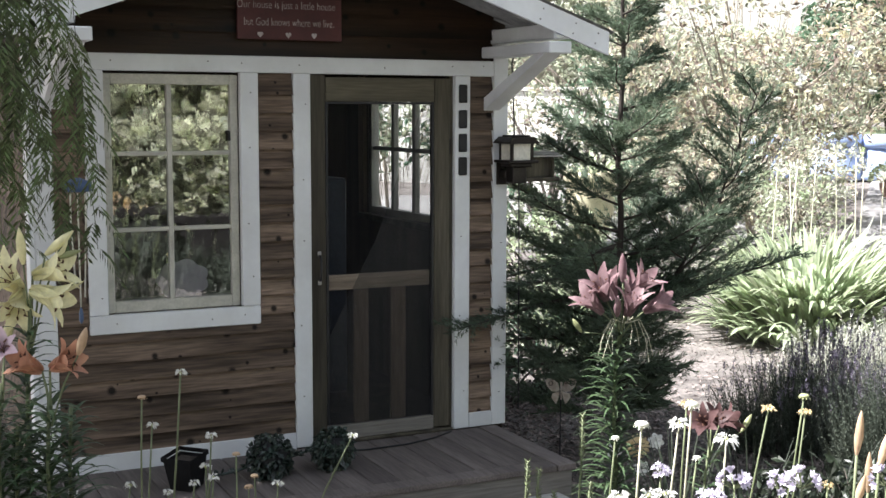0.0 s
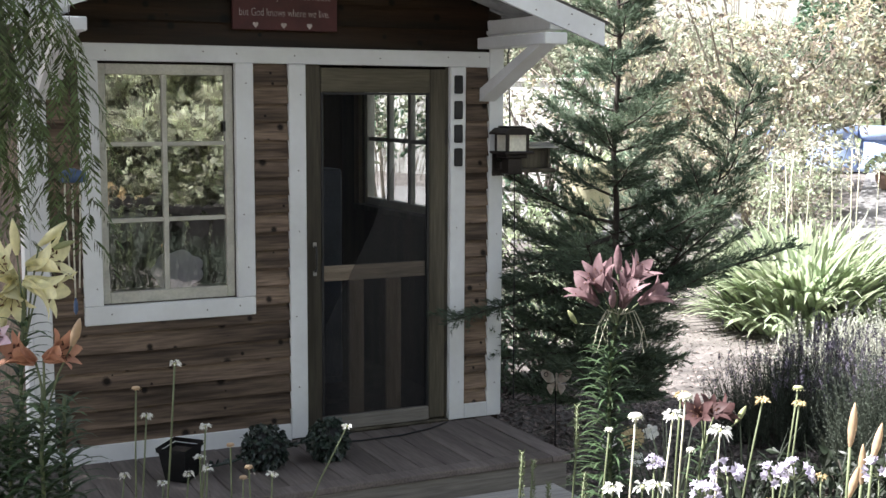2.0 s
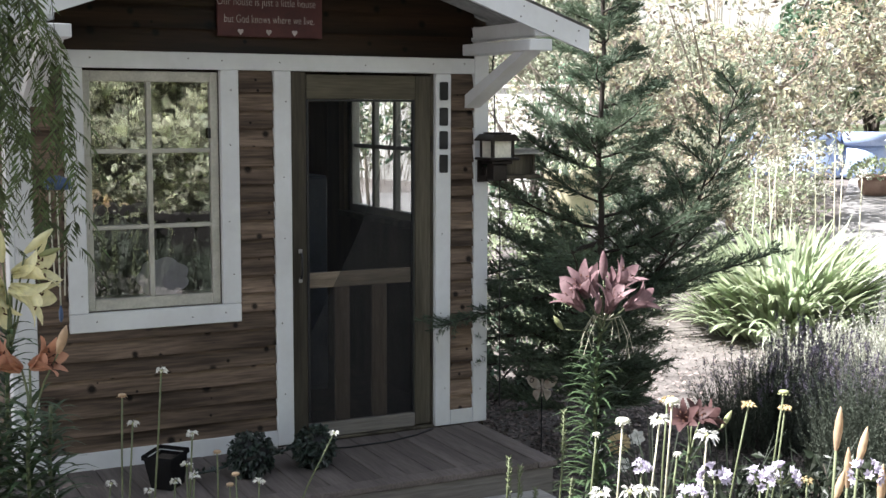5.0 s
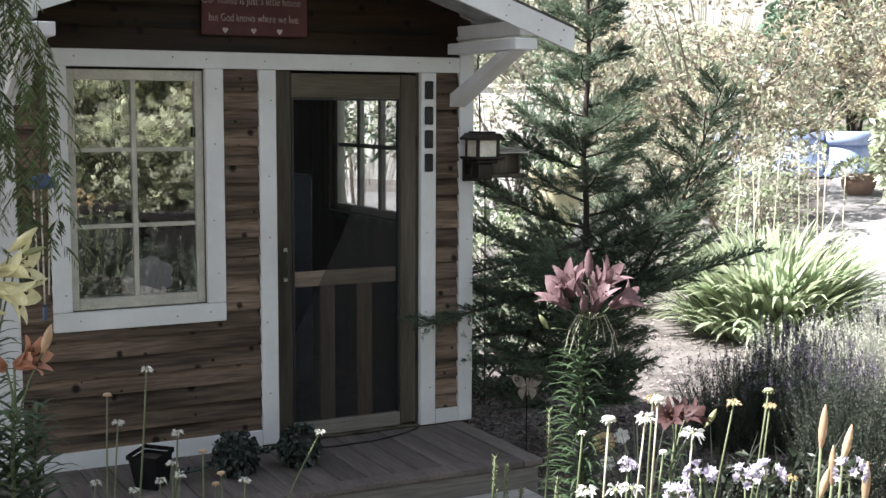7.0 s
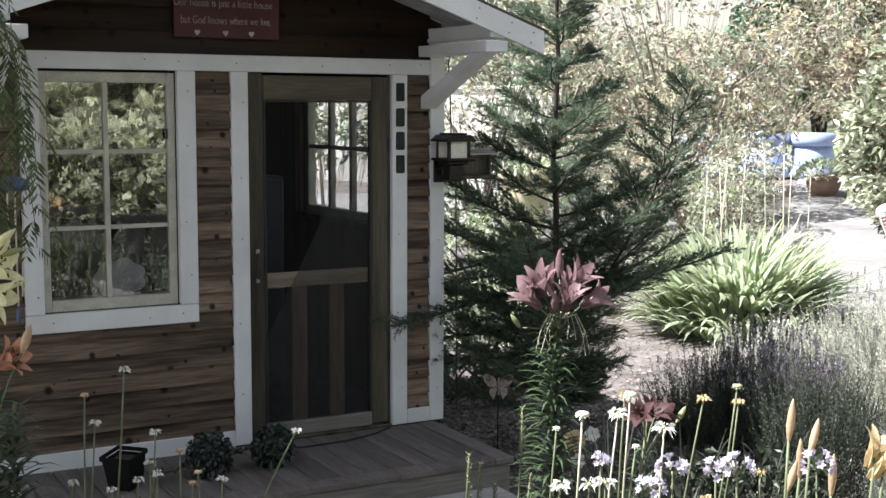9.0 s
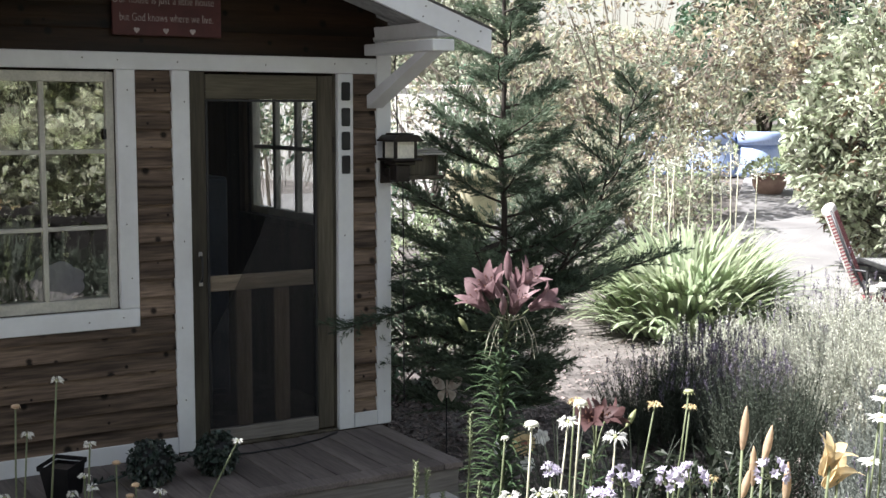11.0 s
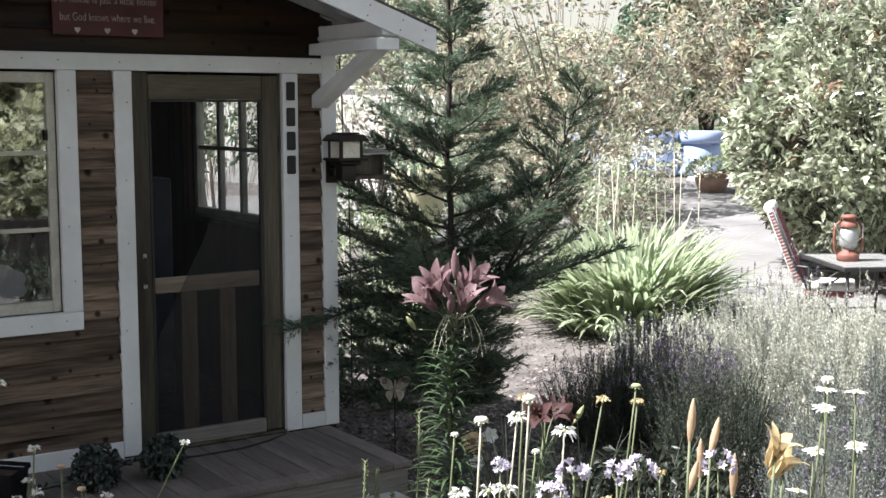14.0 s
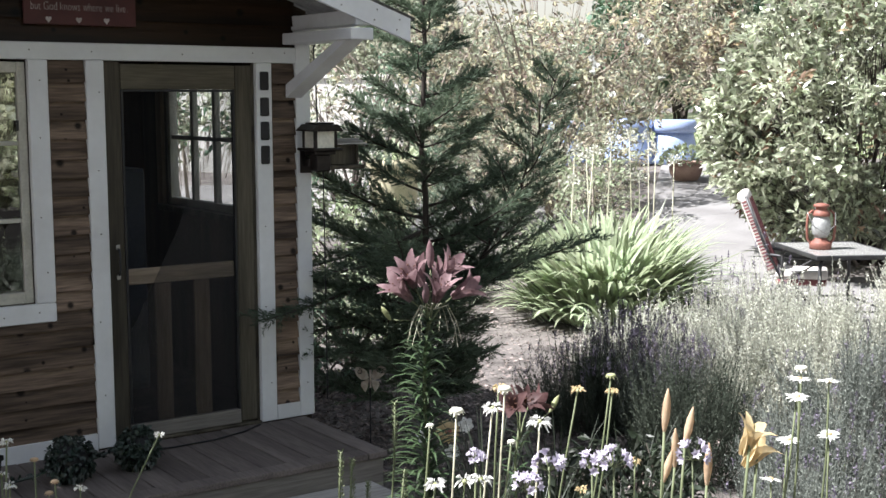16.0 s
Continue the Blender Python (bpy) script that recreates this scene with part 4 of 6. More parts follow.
M_DARKFENCE = wood("dark_fence_boards", (0.05, 0.047, 0.043), (0.028, 0.026, 0.024), "x", knots=False)
fence = thing("garden_fence", (1.0, -8.8, ground_z(1.0, -8.8)), "dark stained timber garden fence with a broad top rail", "fence")
fz = fence.location.z
part("top_rail", block(-5, 6, -0.07, 0.07, 0.55 - fz, 0.66 - fz, 0.006), M_DARKFENCE, fence)
part("rail", block(-5, 6, -0.03, 0.03, 0.24 - fz, 0.31 - fz, 0.006), M_RISER, fence)
for k in range(36):
    part("fence_board", block(-4.9 + k * 0.3, -4.9 + k * 0.3 + 0.26, 0.032, 0.05, -0.05, 0.50 - fz, 0.003), M_DARKFENCE, fence)
for k in range(12):
    part("post", block(-4.95 + k * 0.99, -4.85 + k * 0.99, -0.05, 0.05, -0.1, 0.549 - fz, 0.006), M_DARKFENCE, fence)

verge = Geo()
for i in range(2600):
    x, y = rnd(-4.5, 6.5), rnd(-8.6, -7.5)
    a = rnd(0, 6.28)
    verge.blade(Vector((x, y, ground_z(x, y))), Vector((math.cos(a) * rnd(0.05, 0.5), math.sin(a) * rnd(0.05, 0.5), 1)), rnd(0.3, 0.75), 0.028, bend=rnd(0.1, 0.7), seg=4)
tagged(verge.done("verge_grass", M_ROSEMARY), "rough green grass along the dark fence", "grass", kind="stuff")


def strap_clump(name, at, n, length, width, label, spread=0.35, singles=40):
    ob = thing(name, at, label, "plant")
    rest = Geo()
    for i in range(n):
        g = Geo() if i < singles else rest
        a, r = rnd(0, 2 * math.pi), spread * rnd(0, 1) ** 0.5
        p = Vector((r * math.cos(a), r * math.sin(a), 0))
        tilt = rnd(0.15, 0.9) * (0.35 + 0.9 * r / spread)
        a2 = a + rnd(-0.5, 0.5)
        d = Vector((math.cos(a2) * tilt, math.sin(a2) * tilt, 1))
        g.blade(p, d, length * rnd(0.65, 1.15), width * rnd(0.7, 1.2), bend=rnd(0.3, 0.95), seg=6)
        if i < singles:
            g.done("leaf", M_STRAP, ob)
    for i in range(n // 3):
        a, r = rnd(0, 2 * math.pi), spread * rnd(0.85, 1.5)
        tilt = rnd(0.5, 1.5)
        a2 = a + rnd(-0.6, 0.6)
        rest.blade(Vector((r * math.cos(a), r * math.sin(a), 0)), Vector((math.cos(a2) * tilt, math.sin(a2) * tilt, 1)), length * rnd(0.35, 0.7), width * rnd(0.7, 1.1), bend=rnd(0.4, 1.0), seg=6)
    tagged(rest.done("leaves", M_STRAP, ob), kind="stuff")
    return ob


strap_clump("strap_leaf_clump", gz(5.55, 2.62), 900, 1.12, 0.062, "large arching clump of sunlit green strap leaves", 0.5, 200)
strap_clump("strap_leaf_clump", gz(4.4, 4.2), 120, 0.8, 0.03, "smaller clump of sunlit strap leaves in shade edge", 0.4)
strap_clump("strap_leaf_clump", gz(3.2, 3.3), 110, 0.75, 0.03, "smaller clump of sunlit strap leaves in shade edge", 0.35)


def scape(at, h, lean, mat):
    """A tall bare stalk with a round seed head."""
    ob = thing("seed_stalk", at, "tall pale dry flower stalk with round seed head", "plant", "tall seed stalks")
    g = Geo()
    top = Vector((lean[0], lean[1], h))
    g.tube([Vector((0, 0, -0.03)), top * 0.5 + Vector((lean[0] * -0.2, lean[1] * -0.2, 0)), top], 0.009, 0.006, 6)
    g.done("stalk", mat, ob, "", True)
    g = Geo()
    for i in range(46):
        d = rdir(-0.5, 1)
        g.tube([top, top + d * rnd(0.05, 0.08)], 0.0012, 0.001, 3)
        g.leaf(top + d * 0.06, d, rnd(0.025, 0.045), 0.018, up=rdir())
    g.done("seed_head", M_CREAM, ob)


for x, y, z in ((6.24, 3.31, 1.43), (6.52, 3.16, 1.45), (6.75, 3.06, 1.42), (5.99, 3.35, 1.31), (5.9, 3.51, 1.3), (6.4, 3.45, 1.22), (6.5, 2.95, 1.0), (5.75, 3.43, 0.98), (6.9, 3.3, 1.3), (7.0, 3.0, 1.15)):
    scape(gz(x + rnd(-0.1, 0.1), y + rnd(0.0, 0.3)), z - ground_z(x, y), (rnd(-0.08, 0.08), rnd(-0.05, 0.05)), M_DRYSTALK)


def needle_bush(name, at, rx, ry, h, clumps, mat, label, head=None, heads=0.0, upright=1.1, shoots=11, nl=0.024, nw=0.0065, reach=0.36, per=30, loose=0.2):
    """A mounded bush of upright wands, each a thin stem clothed in needle leaves; some end in flower spikes."""
    ob = thing(name, at, label, "shrub")
    w, g, hd = Geo(), Geo(), Geo()
    for i in range(clumps):
        a, r = rnd(0, 2 * math.pi), rnd(0, 1) ** 0.5
        ex, ey = math.cos(a) * r, math.sin(a) * r
        dome = math.sqrt(max(0.0, 1 - r * r))
        c = Vector((ex * rx, ey * ry, max(0.03, h * (0.2 + 0.8 * dome) * rnd(0.7, 1.1) - reach * 0.8)))
        root = Vector((ex * rx * 0.5, ey * ry * 0.5, 0.0))
        w.tube([root, root.lerp(c, 0.6) + Vector((ex * 0.05, ey * 0.05, 0)), c], 0.006, 0.002, 4)
        out = Vector((ex * 0.45 + rnd(-0.15, 0.15), ey * 0.45 + rnd(-0.15, 0.15), upright)).normalized()
        big = rnd(0.7, 1.25)
        for k in range(shoots):
            d = (out + rdir() * loose).normalized()
            L = reach * big * rnd(0.6, 1.15)
            s0 = c + Vector((rnd(-0.05, 0.05), rnd(-0.05, 0.05), rnd(-0.04, 0.02)))
            sway = Vector((rnd(-0.03, 0.03), rnd(-0.03, 0.03), 0.03))
            tip = s0 + d * L + sway
            g.tube([s0, s0 + d * (L * 0.5) + sway * 0.25, tip], 0.0016, 0.001, 3)
            u = d.orthogonal().normalized()
            v = d.cross(u)
            for j in range(per):
                t = (j + rnd(0, 1)) / per
                an = j * 2.4 + k
                side = u * math.cos(an) + v * math.sin(an)
                sliver(g, s0 + d * (L * t) + sway * (t * t), (d * rnd(0.5, 1.1) + side * 0.75).normalized(), nl * rnd(0.7, 1.25) * (1.1 - 0.4 * t), nw * rnd(0.7, 1.2))
            if head and rnd(0, 1) < heads:
                st = tip + Vector((rnd(-0.02, 0.02), rnd(-0.02, 0.02), rnd(0.03, 0.10)))
                w.tube([tip, st], 0.0013, 0.001, 3)
                for j in range(16):
                    sliver(hd, st + Vector((rnd(-0.004, 0.004), rnd(-0.004, 0.004), j * 0.0036)), (Vector((0, 0, 0.6)) + rdir() * 0.7).normalized(), 0.016, 0.008)
    tagged(w.done("woody_frame", M_BARK, ob, "", True), kind="stuff")
    tagged(g.done("leaves", mat, ob), kind="stuff")
    if hd.v:
        tagged(hd.done("bloom", head, ob), kind="stuff")
    return ob


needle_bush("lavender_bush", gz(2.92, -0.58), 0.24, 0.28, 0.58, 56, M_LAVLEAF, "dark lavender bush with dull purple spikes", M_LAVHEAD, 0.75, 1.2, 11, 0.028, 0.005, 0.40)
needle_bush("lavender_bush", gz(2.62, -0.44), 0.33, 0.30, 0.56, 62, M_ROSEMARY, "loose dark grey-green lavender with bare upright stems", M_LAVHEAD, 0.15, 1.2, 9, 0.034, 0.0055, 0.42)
needle_bush("grey_herb_bush", gz(3.85, -1.15), 0.74, 0.70, 0.84, 150, M_GREYLEAF, "sunlit silvery grey-green herb bush", M_CREAM, 0.05, nl=0.026, nw=0.0075, per=30, loose=0.15)
needle_bush("grey_herb_bush", gz(5.2, -1.5), 0.95, 0.85, 0.98, 150, M_GREYLEAF, "sunlit silvery grey-green herb bush", M_CREAM, 0.05, nl=0.026, nw=0.0075, per=30, loose=0.15)
needle_bush("grey_herb_bush", gz(4.55, -0.15), 0.80, 0.65, 0.76, 150, M_GREYLEAF, "sunlit silvery grey-green herb bush", M_LAVHEAD, 0.10, nl=0.026, nw=0.0075, per=30, loose=0.15)
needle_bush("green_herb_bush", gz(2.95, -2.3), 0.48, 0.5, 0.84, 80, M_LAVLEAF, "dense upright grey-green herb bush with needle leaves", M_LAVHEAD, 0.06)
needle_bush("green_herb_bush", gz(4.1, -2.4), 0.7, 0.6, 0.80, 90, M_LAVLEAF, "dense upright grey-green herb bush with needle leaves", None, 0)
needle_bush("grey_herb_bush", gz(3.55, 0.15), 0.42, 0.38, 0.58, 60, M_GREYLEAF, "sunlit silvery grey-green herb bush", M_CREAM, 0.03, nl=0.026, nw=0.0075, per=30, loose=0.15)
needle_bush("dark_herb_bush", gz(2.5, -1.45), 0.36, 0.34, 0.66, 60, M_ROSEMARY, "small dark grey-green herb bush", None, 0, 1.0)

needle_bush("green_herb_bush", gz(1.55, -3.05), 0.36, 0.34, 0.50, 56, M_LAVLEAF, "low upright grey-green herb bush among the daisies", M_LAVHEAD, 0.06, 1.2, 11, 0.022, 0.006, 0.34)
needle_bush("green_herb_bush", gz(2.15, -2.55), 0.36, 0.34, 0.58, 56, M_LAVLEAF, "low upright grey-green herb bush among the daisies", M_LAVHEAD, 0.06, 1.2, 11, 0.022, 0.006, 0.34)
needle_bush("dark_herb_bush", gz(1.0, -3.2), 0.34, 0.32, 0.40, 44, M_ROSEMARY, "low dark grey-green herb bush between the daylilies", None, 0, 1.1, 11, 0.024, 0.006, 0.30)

# loose bark chips on the mulch in front of and beside the tree
chips = Geo()
for i in range(15000):
    x, y = rnd(0.9, 6.2), rnd(-1.6, 4.6)
    if RNG.random() < 0.5:
        x, y = rnd(0.9, 2.8), rnd(-1.4, 1.6)
    p = Vector((x, y, ground_z(x, y) + 0.012 + noise.noise((x * 0.9, y * 0.9, 0)) * 0.03))
    d = Vector((rnd(-1, 1), rnd(-1, 1), rnd(-0.2, 0.35))).normalized()
    chips.leaf(p, d, rnd(0.02, 0.065), rnd(0.01, 0.028), up=Vector((rnd(-0.6, 0.6), rnd(-0.6, 0.6), 1)), fold=rnd(0.0, 0.3))
tagged(chips.done("bark_chips", M_CHIP), "loose brown bark chips lying on the ground", "mulch", kind="stuff")

# ---- flowers near the viewer ----
def petal_mat(name, base, dark, trans=0.35):
    return material(name, base, 0.55, dark, scale=14, fine=60, bump=0.08, trans=trans, island=0.12, spec=0.25)


M_PINK = petal_mat("dusky_pink_petals", (0.30, 0.205, 0.213), (0.155, 0.085, 0.093))
M_RED = petal_mat("brick_red_petals", (0.11, 0.062, 0.06), (0.075, 0.038, 0.037))
M_YELLOW = petal_mat("pale_yellow_petals", (0.72, 0.69, 0.43), (0.62, 0.58, 0.34))
M_APRICOT = petal_mat("apricot_orange_petals", (0.50, 0.27, 0.18), (0.36, 0.17, 0.11))
M_LILAC = petal_mat("pale_lilac_petals", (0.63, 0.59, 0.68), (0.50, 0.455, 0.57))
M_PALEPINK = petal_mat("pale_mauve_petals", (0.60, 0.48, 0.54), (0.48, 0.36, 0.43))
M_GOLD = petal_mat("golden_daylily_petals", (0.64, 0.52, 0.31), (0.54, 0.42, 0.23))
M_TAN = petal_mat("faded_tan_buds", (0.58, 0.44, 0.30), (0.42, 0.30, 0.19))
M_WHITEP = petal_mat("white_florets", (0.72, 0.72, 0.69), (0.58, 0.58, 0.53), 0.25)
M_STAMEN = material("dark_anthers", (0.09, 0.035, 0.02), 0.8, bump=0)
M_LILYLEAF = foliage("lily_stem_leaves", (0.062, 0.097, 0.046), (0.032, 0.056, 0.026), 0.3, 0.4, 0.015, 0.4)
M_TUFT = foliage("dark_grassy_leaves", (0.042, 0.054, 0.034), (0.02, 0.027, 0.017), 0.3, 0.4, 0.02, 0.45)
M_BUDGREEN = material("green_buds", (0.36, 0.38, 0.20), 0.5, (0.25, 0.28, 0.12), scale=20, bump=0.05, trans=0.2)


def petal(g, c, axis, out, length, width, open_, curl, power=2.0):
    """One petal that leaves c along axis, opens towards out and curls back at its tip."""
    axis, out = axis.normalized(), out.normalized()
    side = axis.cross(out).normalized()
    b, seg, p, ang = len(g.v), 7, c.copy(), open_ * 0.45
    for i in range(seg + 1):
        t = i / seg
        d = axis * math.cos(ang) + out * math.sin(ang)
        n = out * math.cos(ang) - axis * math.sin(ang)
        w = width * 0.5 * math.sin(math.pi * min(1, 0.12 + 0.86 * t)) ** 0.8
        g.v += [tuple(p + side * w - n * (0.25 * w)), tuple(p), tuple(p - side * w - n * (0.25 * w))]
        p = p + d * (length / seg)
        ang += (open_ * 0.6 + curl * t ** power * 2.2) / seg
    for i in range(seg):
        a = b + 3 * i
        g.f += [(a, a + 1, a + 4, a + 3), (a + 1, a + 2, a + 5, a + 4)]


def lily_flower(parent, c, axis, size, mat, stamens=True, open_=1.0, curl=0.6, wide=1.0, power=2.0):
    axis = Vector(axis).normalized()
    u = axis.orthogonal().normalized()
    w = axis.cross(u)
    g = Geo()
    ph = rnd(0, 1)
    for i in range(6):
        a = ph + i * math.pi / 3
        petal(g, Vector(c), axis, u * math.cos(a) + w * math.sin(a), size * rnd(0.92, 1.08), size * (0.46 if i % 2 else 0.34) * wide, open_ * rnd(0.85, 1.15), curl * rnd(0.7, 1.3), power)
    fl = g.done("flower", mat, parent, "", True)
    if stamens:
        s = Geo()
        for i in range(6):
            a = ph + 0.4 + i * math.pi / 3
            o = u * math.cos(a) + w * math.sin(a)
            e = Vector(c) + axis * size * 0.62 + o * size * 0.2
            s.tube([Vector(c), Vector(c) + axis * size * 0.35 + o * size * 0.05, e], 0.0012, 0.001, 3)
            s.tube([e - o * 0.006, e + o * 0.006], 0.003, 0.002, 4)
        s.done("stamen_tuft", M_STAMEN, fl)
    return fl


def bud(parent, a, d, length, r, mat, name="bud"):
    d = Vector(d).normalized()
    g = Geo()
    k = [0.0, 0.15, 0.4, 0.65, 0.85, 1.0]
    rr = [0.35, 0.7, 1.0, 0.9, 0.55, 0.12]
    u = d.orthogonal().normalized()
    w = d.cross(u)
    for t, q in zip(k, rr):
        for s in range(7):
            an = 2 * math.pi * s / 7
            bump_r = r * q * (1.0 + 0.1 * (s % 2))
            g.v.append(tuple(Vector(a) + d * length * t + (u * math.cos(an) + w * math.sin(an)) * bump_r))
    for i in range(5):
        for s in range(7):
            g.f.append((i * 7 + s, i * 7 + (s + 1) % 7, (i + 1) * 7 + (s + 1) % 7, (i + 1) * 7 + s))
    g.f.append(tuple(range(35, 42)))
    return g.done(name, mat, parent, "", True)


def lily_plant(at, top, flowers, mat, label, size=0.1, leaves=150, leaf_len=0.13, buds=(), bud_mat=None, name="lily", open_=1.0, curl=0.6, stem_r=0.008, wide=1.0, taper=0.0):
    """A lily: one stem with whorled narrow leaves, and flowers on short side stalks at its top."""
    ob = thing(name, at, label, "lily")
    at, top = Vector(at), Vector(top) - Vector(at)
    st = Geo()
    pts = [top * (i / 6) + Vector((0.012 * math.sin(i), 0.012 * math.cos(i * 1.3), -0.02 if i == 0 else 0)) for i in range(7)]
    st.tube(pts, stem_r, stem_r * 0.6, 7)
    lf = Geo()
    for i in range(leaves):
        t = 0.06 + 0.92 * i / leaves
        a = i * 2.399
        p = pts[min(5, int(t * 6))].lerp(pts[min(5, int(t * 6)) + 1], t * 6 - min(5, int(t * 6)))
        d = Vector((math.cos(a), math.sin(a), rnd(0.25, 0.75)))
        lf.blade(p, d, leaf_len * rnd(0.75, 1.15) * (1.0 - taper * t) * (1.0 if t < 0.85 else 0.75), 0.0145 * rnd(0.8, 1.25), bend=rnd(0.4, 1.0), seg=4, wide=0.3)
    for c, ax in flowers:
        c = Vector(c) - at
        c0 = c - Vector(ax).normalized() * size * 0.35
        m = (top + c0) / 2 + Vector((0, 0, -0.01))
        st.tube([top - Vector((0, 0, 0.05)), m, c0], 0.004, 0.003, 5)
    for c, ax, L, r in buds:
        c = Vector(c) - at
        st.tube([top - Vector((0, 0, 0.08)), (top + c) / 2 - Vector((0, 0, 0.02)), c], 0.003, 0.0025, 5)
    st.done("stem", M_STALK, ob, "", True)
    tagged(lf.done("leaves", M_LILYLEAF, ob), kind="stuff")
    for c, ax in flowers:
        lily_flower(ob, Vector(c) - at - Vector(ax).normalized() * size * 0.35, ax, size, mat, open_=open_, curl=curl, wide=wide)
    for c, ax, L, r in buds:
        bud(ob, Vector(c) - at, ax, L, r, M_BUDGREEN if r < 0.0125 else bud_mat or M_BUDGREEN)
    return ob


def g3(x, y):
    return (x, y, ground_z(x, y))


# tall pink lily
V = Vector
lily_plant(g3(0.22, -2.0), (0.29, -1.965, 0.93),
           [((0.215, -1.93, 1.085), (-0.55, -0.25, 0.85)), ((0.375, -1.985, 1.115), (0.45, -0.5, 0.75)), ((0.425, -2.03, 1.02), (0.85, -0.35, 0.45)), ((0.30, -2.02, 1.03), (0.05, -0.4, 0.9)),
            ((0.29, -1.88, 1.09), (-0.1, 0.4, 0.9)), ((0.19, -1.90, 1.02), (-0.75, 0.1, 0.7)), ((0.40, -1.90, 1.06), (0.6, 0.35, 0.7))],
           M_PINK, "tall leafy lily with a head of dusky pink flowers", 0.17, 400, 0.25,
           [((0.305, -1.95, 1.12), (0, 0.05, 1), 0.125, 0.019), ((0.245, -2.0, 0.98), (-0.15, -0.25, 0.85), 0.10, 0.017), ((0.135, -1.89, 0.90), (-0.5, 0.1, 0.75), 0.075, 0.012)],
           M_PINK, open_=0.68, curl=0.8, stem_r=0.011, wide=0.78, taper=0.42)
# withered threads under the head
wilt = thing("withered_petals", (0.31, -1.97, 0.94), "withered pale petals hanging under the lily head", "flower")
g = Geo()
for i in range(12):
    a, L = rnd(0, 6.28), rnd(0.08, 0.17)
    o = V((math.cos(a), math.sin(a), 0))
    g.tube([V((0, 0, 0)), o * 0.06 + V((0, 0, 0.02)), o * 0.10 + V((0, 0, -L * 0.4)), o * rnd(0.07, 0.14) + V((0, 0, -L))], 0.002, 0.0012, 4)
g.done("threads", M_DRYSTALK, wilt)

# pale yellow lilies, apricot lily and a mauve lily beside the cottage corner
lily_plant(g3(-2.34, -3.02), (-2.315, -3.0, 1.30),
           [((-2.262, -2.99, 1.425), (0.85, -0.42, 0.25)), ((-2.355, -2.95, 1.40), (-0.55, -0.45, 0.55)), ((-2.34, -2.97, 1.345), (-0.25, -0.6, -0.55)), ((-2.275, -3.02, 1.365), (0.8, -0.3, -0.35))],
           M_YELLOW, "pale yellow lily in bloom with long buds", 0.135, 260, 0.13,
           [((-2.27, -2.98, 1.47), (0.75, 0.1, 0.6), 0.10, 0.013), ((-2.33, -3.0, 1.45), (-0.1, -0.1, 1.0), 0.10, 0.013), ((-2.24, -2.98, 1.46), (0.95, 0.1, 0.25), 0.07, 0.009), ((-2.36, -2.95, 1.30), (-0.2, 0, -0.9), 0.08, 0.013)],
           M_YELLOW, open_=0.72, curl=0.95, wide=0.95)
lily_plant(g3(-2.30, -3.24), (-2.30, -3.20, 1.13),
           [((-2.272, -3.215, 1.215), (0.65, -0.55, 0.35)), ((-2.345, -3.18, 1.21), (-0.7, -0.2, 0.45))],
           M_APRICOT, "apricot orange lily with one long bud", 0.105, 260, 0.13, [((-2.232, -3.225, 1.235), (0.3, 0, 0.95), 0.075, 0.0126)], M_TAN, open_=0.75, curl=0.9)
lily_plant(g3(-2.43, -3.2), (-2.415, -3.18, 1.17), [((-2.408, -3.16, 1.255), (-0.2, -0.6, 0.4))], M_PALEPINK, "pale mauve lily with drooping petals", 0.08, 200, 0.12, open_=0.8, curl=1.0)
lily_plant(g3(-2.46, -3.0), (-2.46, -3.0, 1.12), [], M_YELLOW, "leafy lily stem without flowers", 0.1, 280, 0.14)
lily_plant(g3(-2.22, -3.1), (-2.23, -3.1, 1.08), [], M_YELLOW, "leafy lily stem without flowers", 0.1, 260, 0.13)
lily_plant(g3(-2.36, -3.12), (-2.37, -3.12, 1.04), [], M_YELLOW, "leafy lily stem without flowers", 0.1, 280, 0.14)
# low brick red lilies
lily_plant(g3(0.28, -2.6), (0.29, -2.6, 0.55), [((0.21, -2.66, 0.665), (-0.7, -0.4, 0.5)), ((0.30, -2.62, 0.66), (0.1, -0.6, 0.7)), ((0.385, -2.58, 0.63), (0.85, -0.1, 0.3))],
           M_RED, "low brick red lily among the stalks", 0.105, 70, 0.12, [((0.42, -2.63, 0.60), (0.6, 0, 0.8), 0.08, 0.012)], curl=0.8)


def stalk_plant(name, head, label, category, build, bend=(0, 0), r=0.004, group="", mat=None):
    """A thin bare stalk from the ground to a flower head."""
    x, y, z = head
    root = g3(x - bend[0], y - bend[1])
    ob = thing(name, root, label, category, group)
    top = V(head) - V(root)
    g = Geo()
    k = [V((0, 0, -0.02))]
    for i in range(1, 7):
        t = i / 6
        k.append(V((top.x * t ** 1.8 + 0.008 * math.sin(5 * t + x * 9), top.y * t ** 1.8 + 0.008 * math.cos(4 * t + y * 7), top.z * t)))
    k[-1] = top
    g.tube(k, r * 1.2, r * 0.8, 6)
    g.done("stalk", mat or M_STALK, ob, "", True)
    build(ob, top)
    return ob


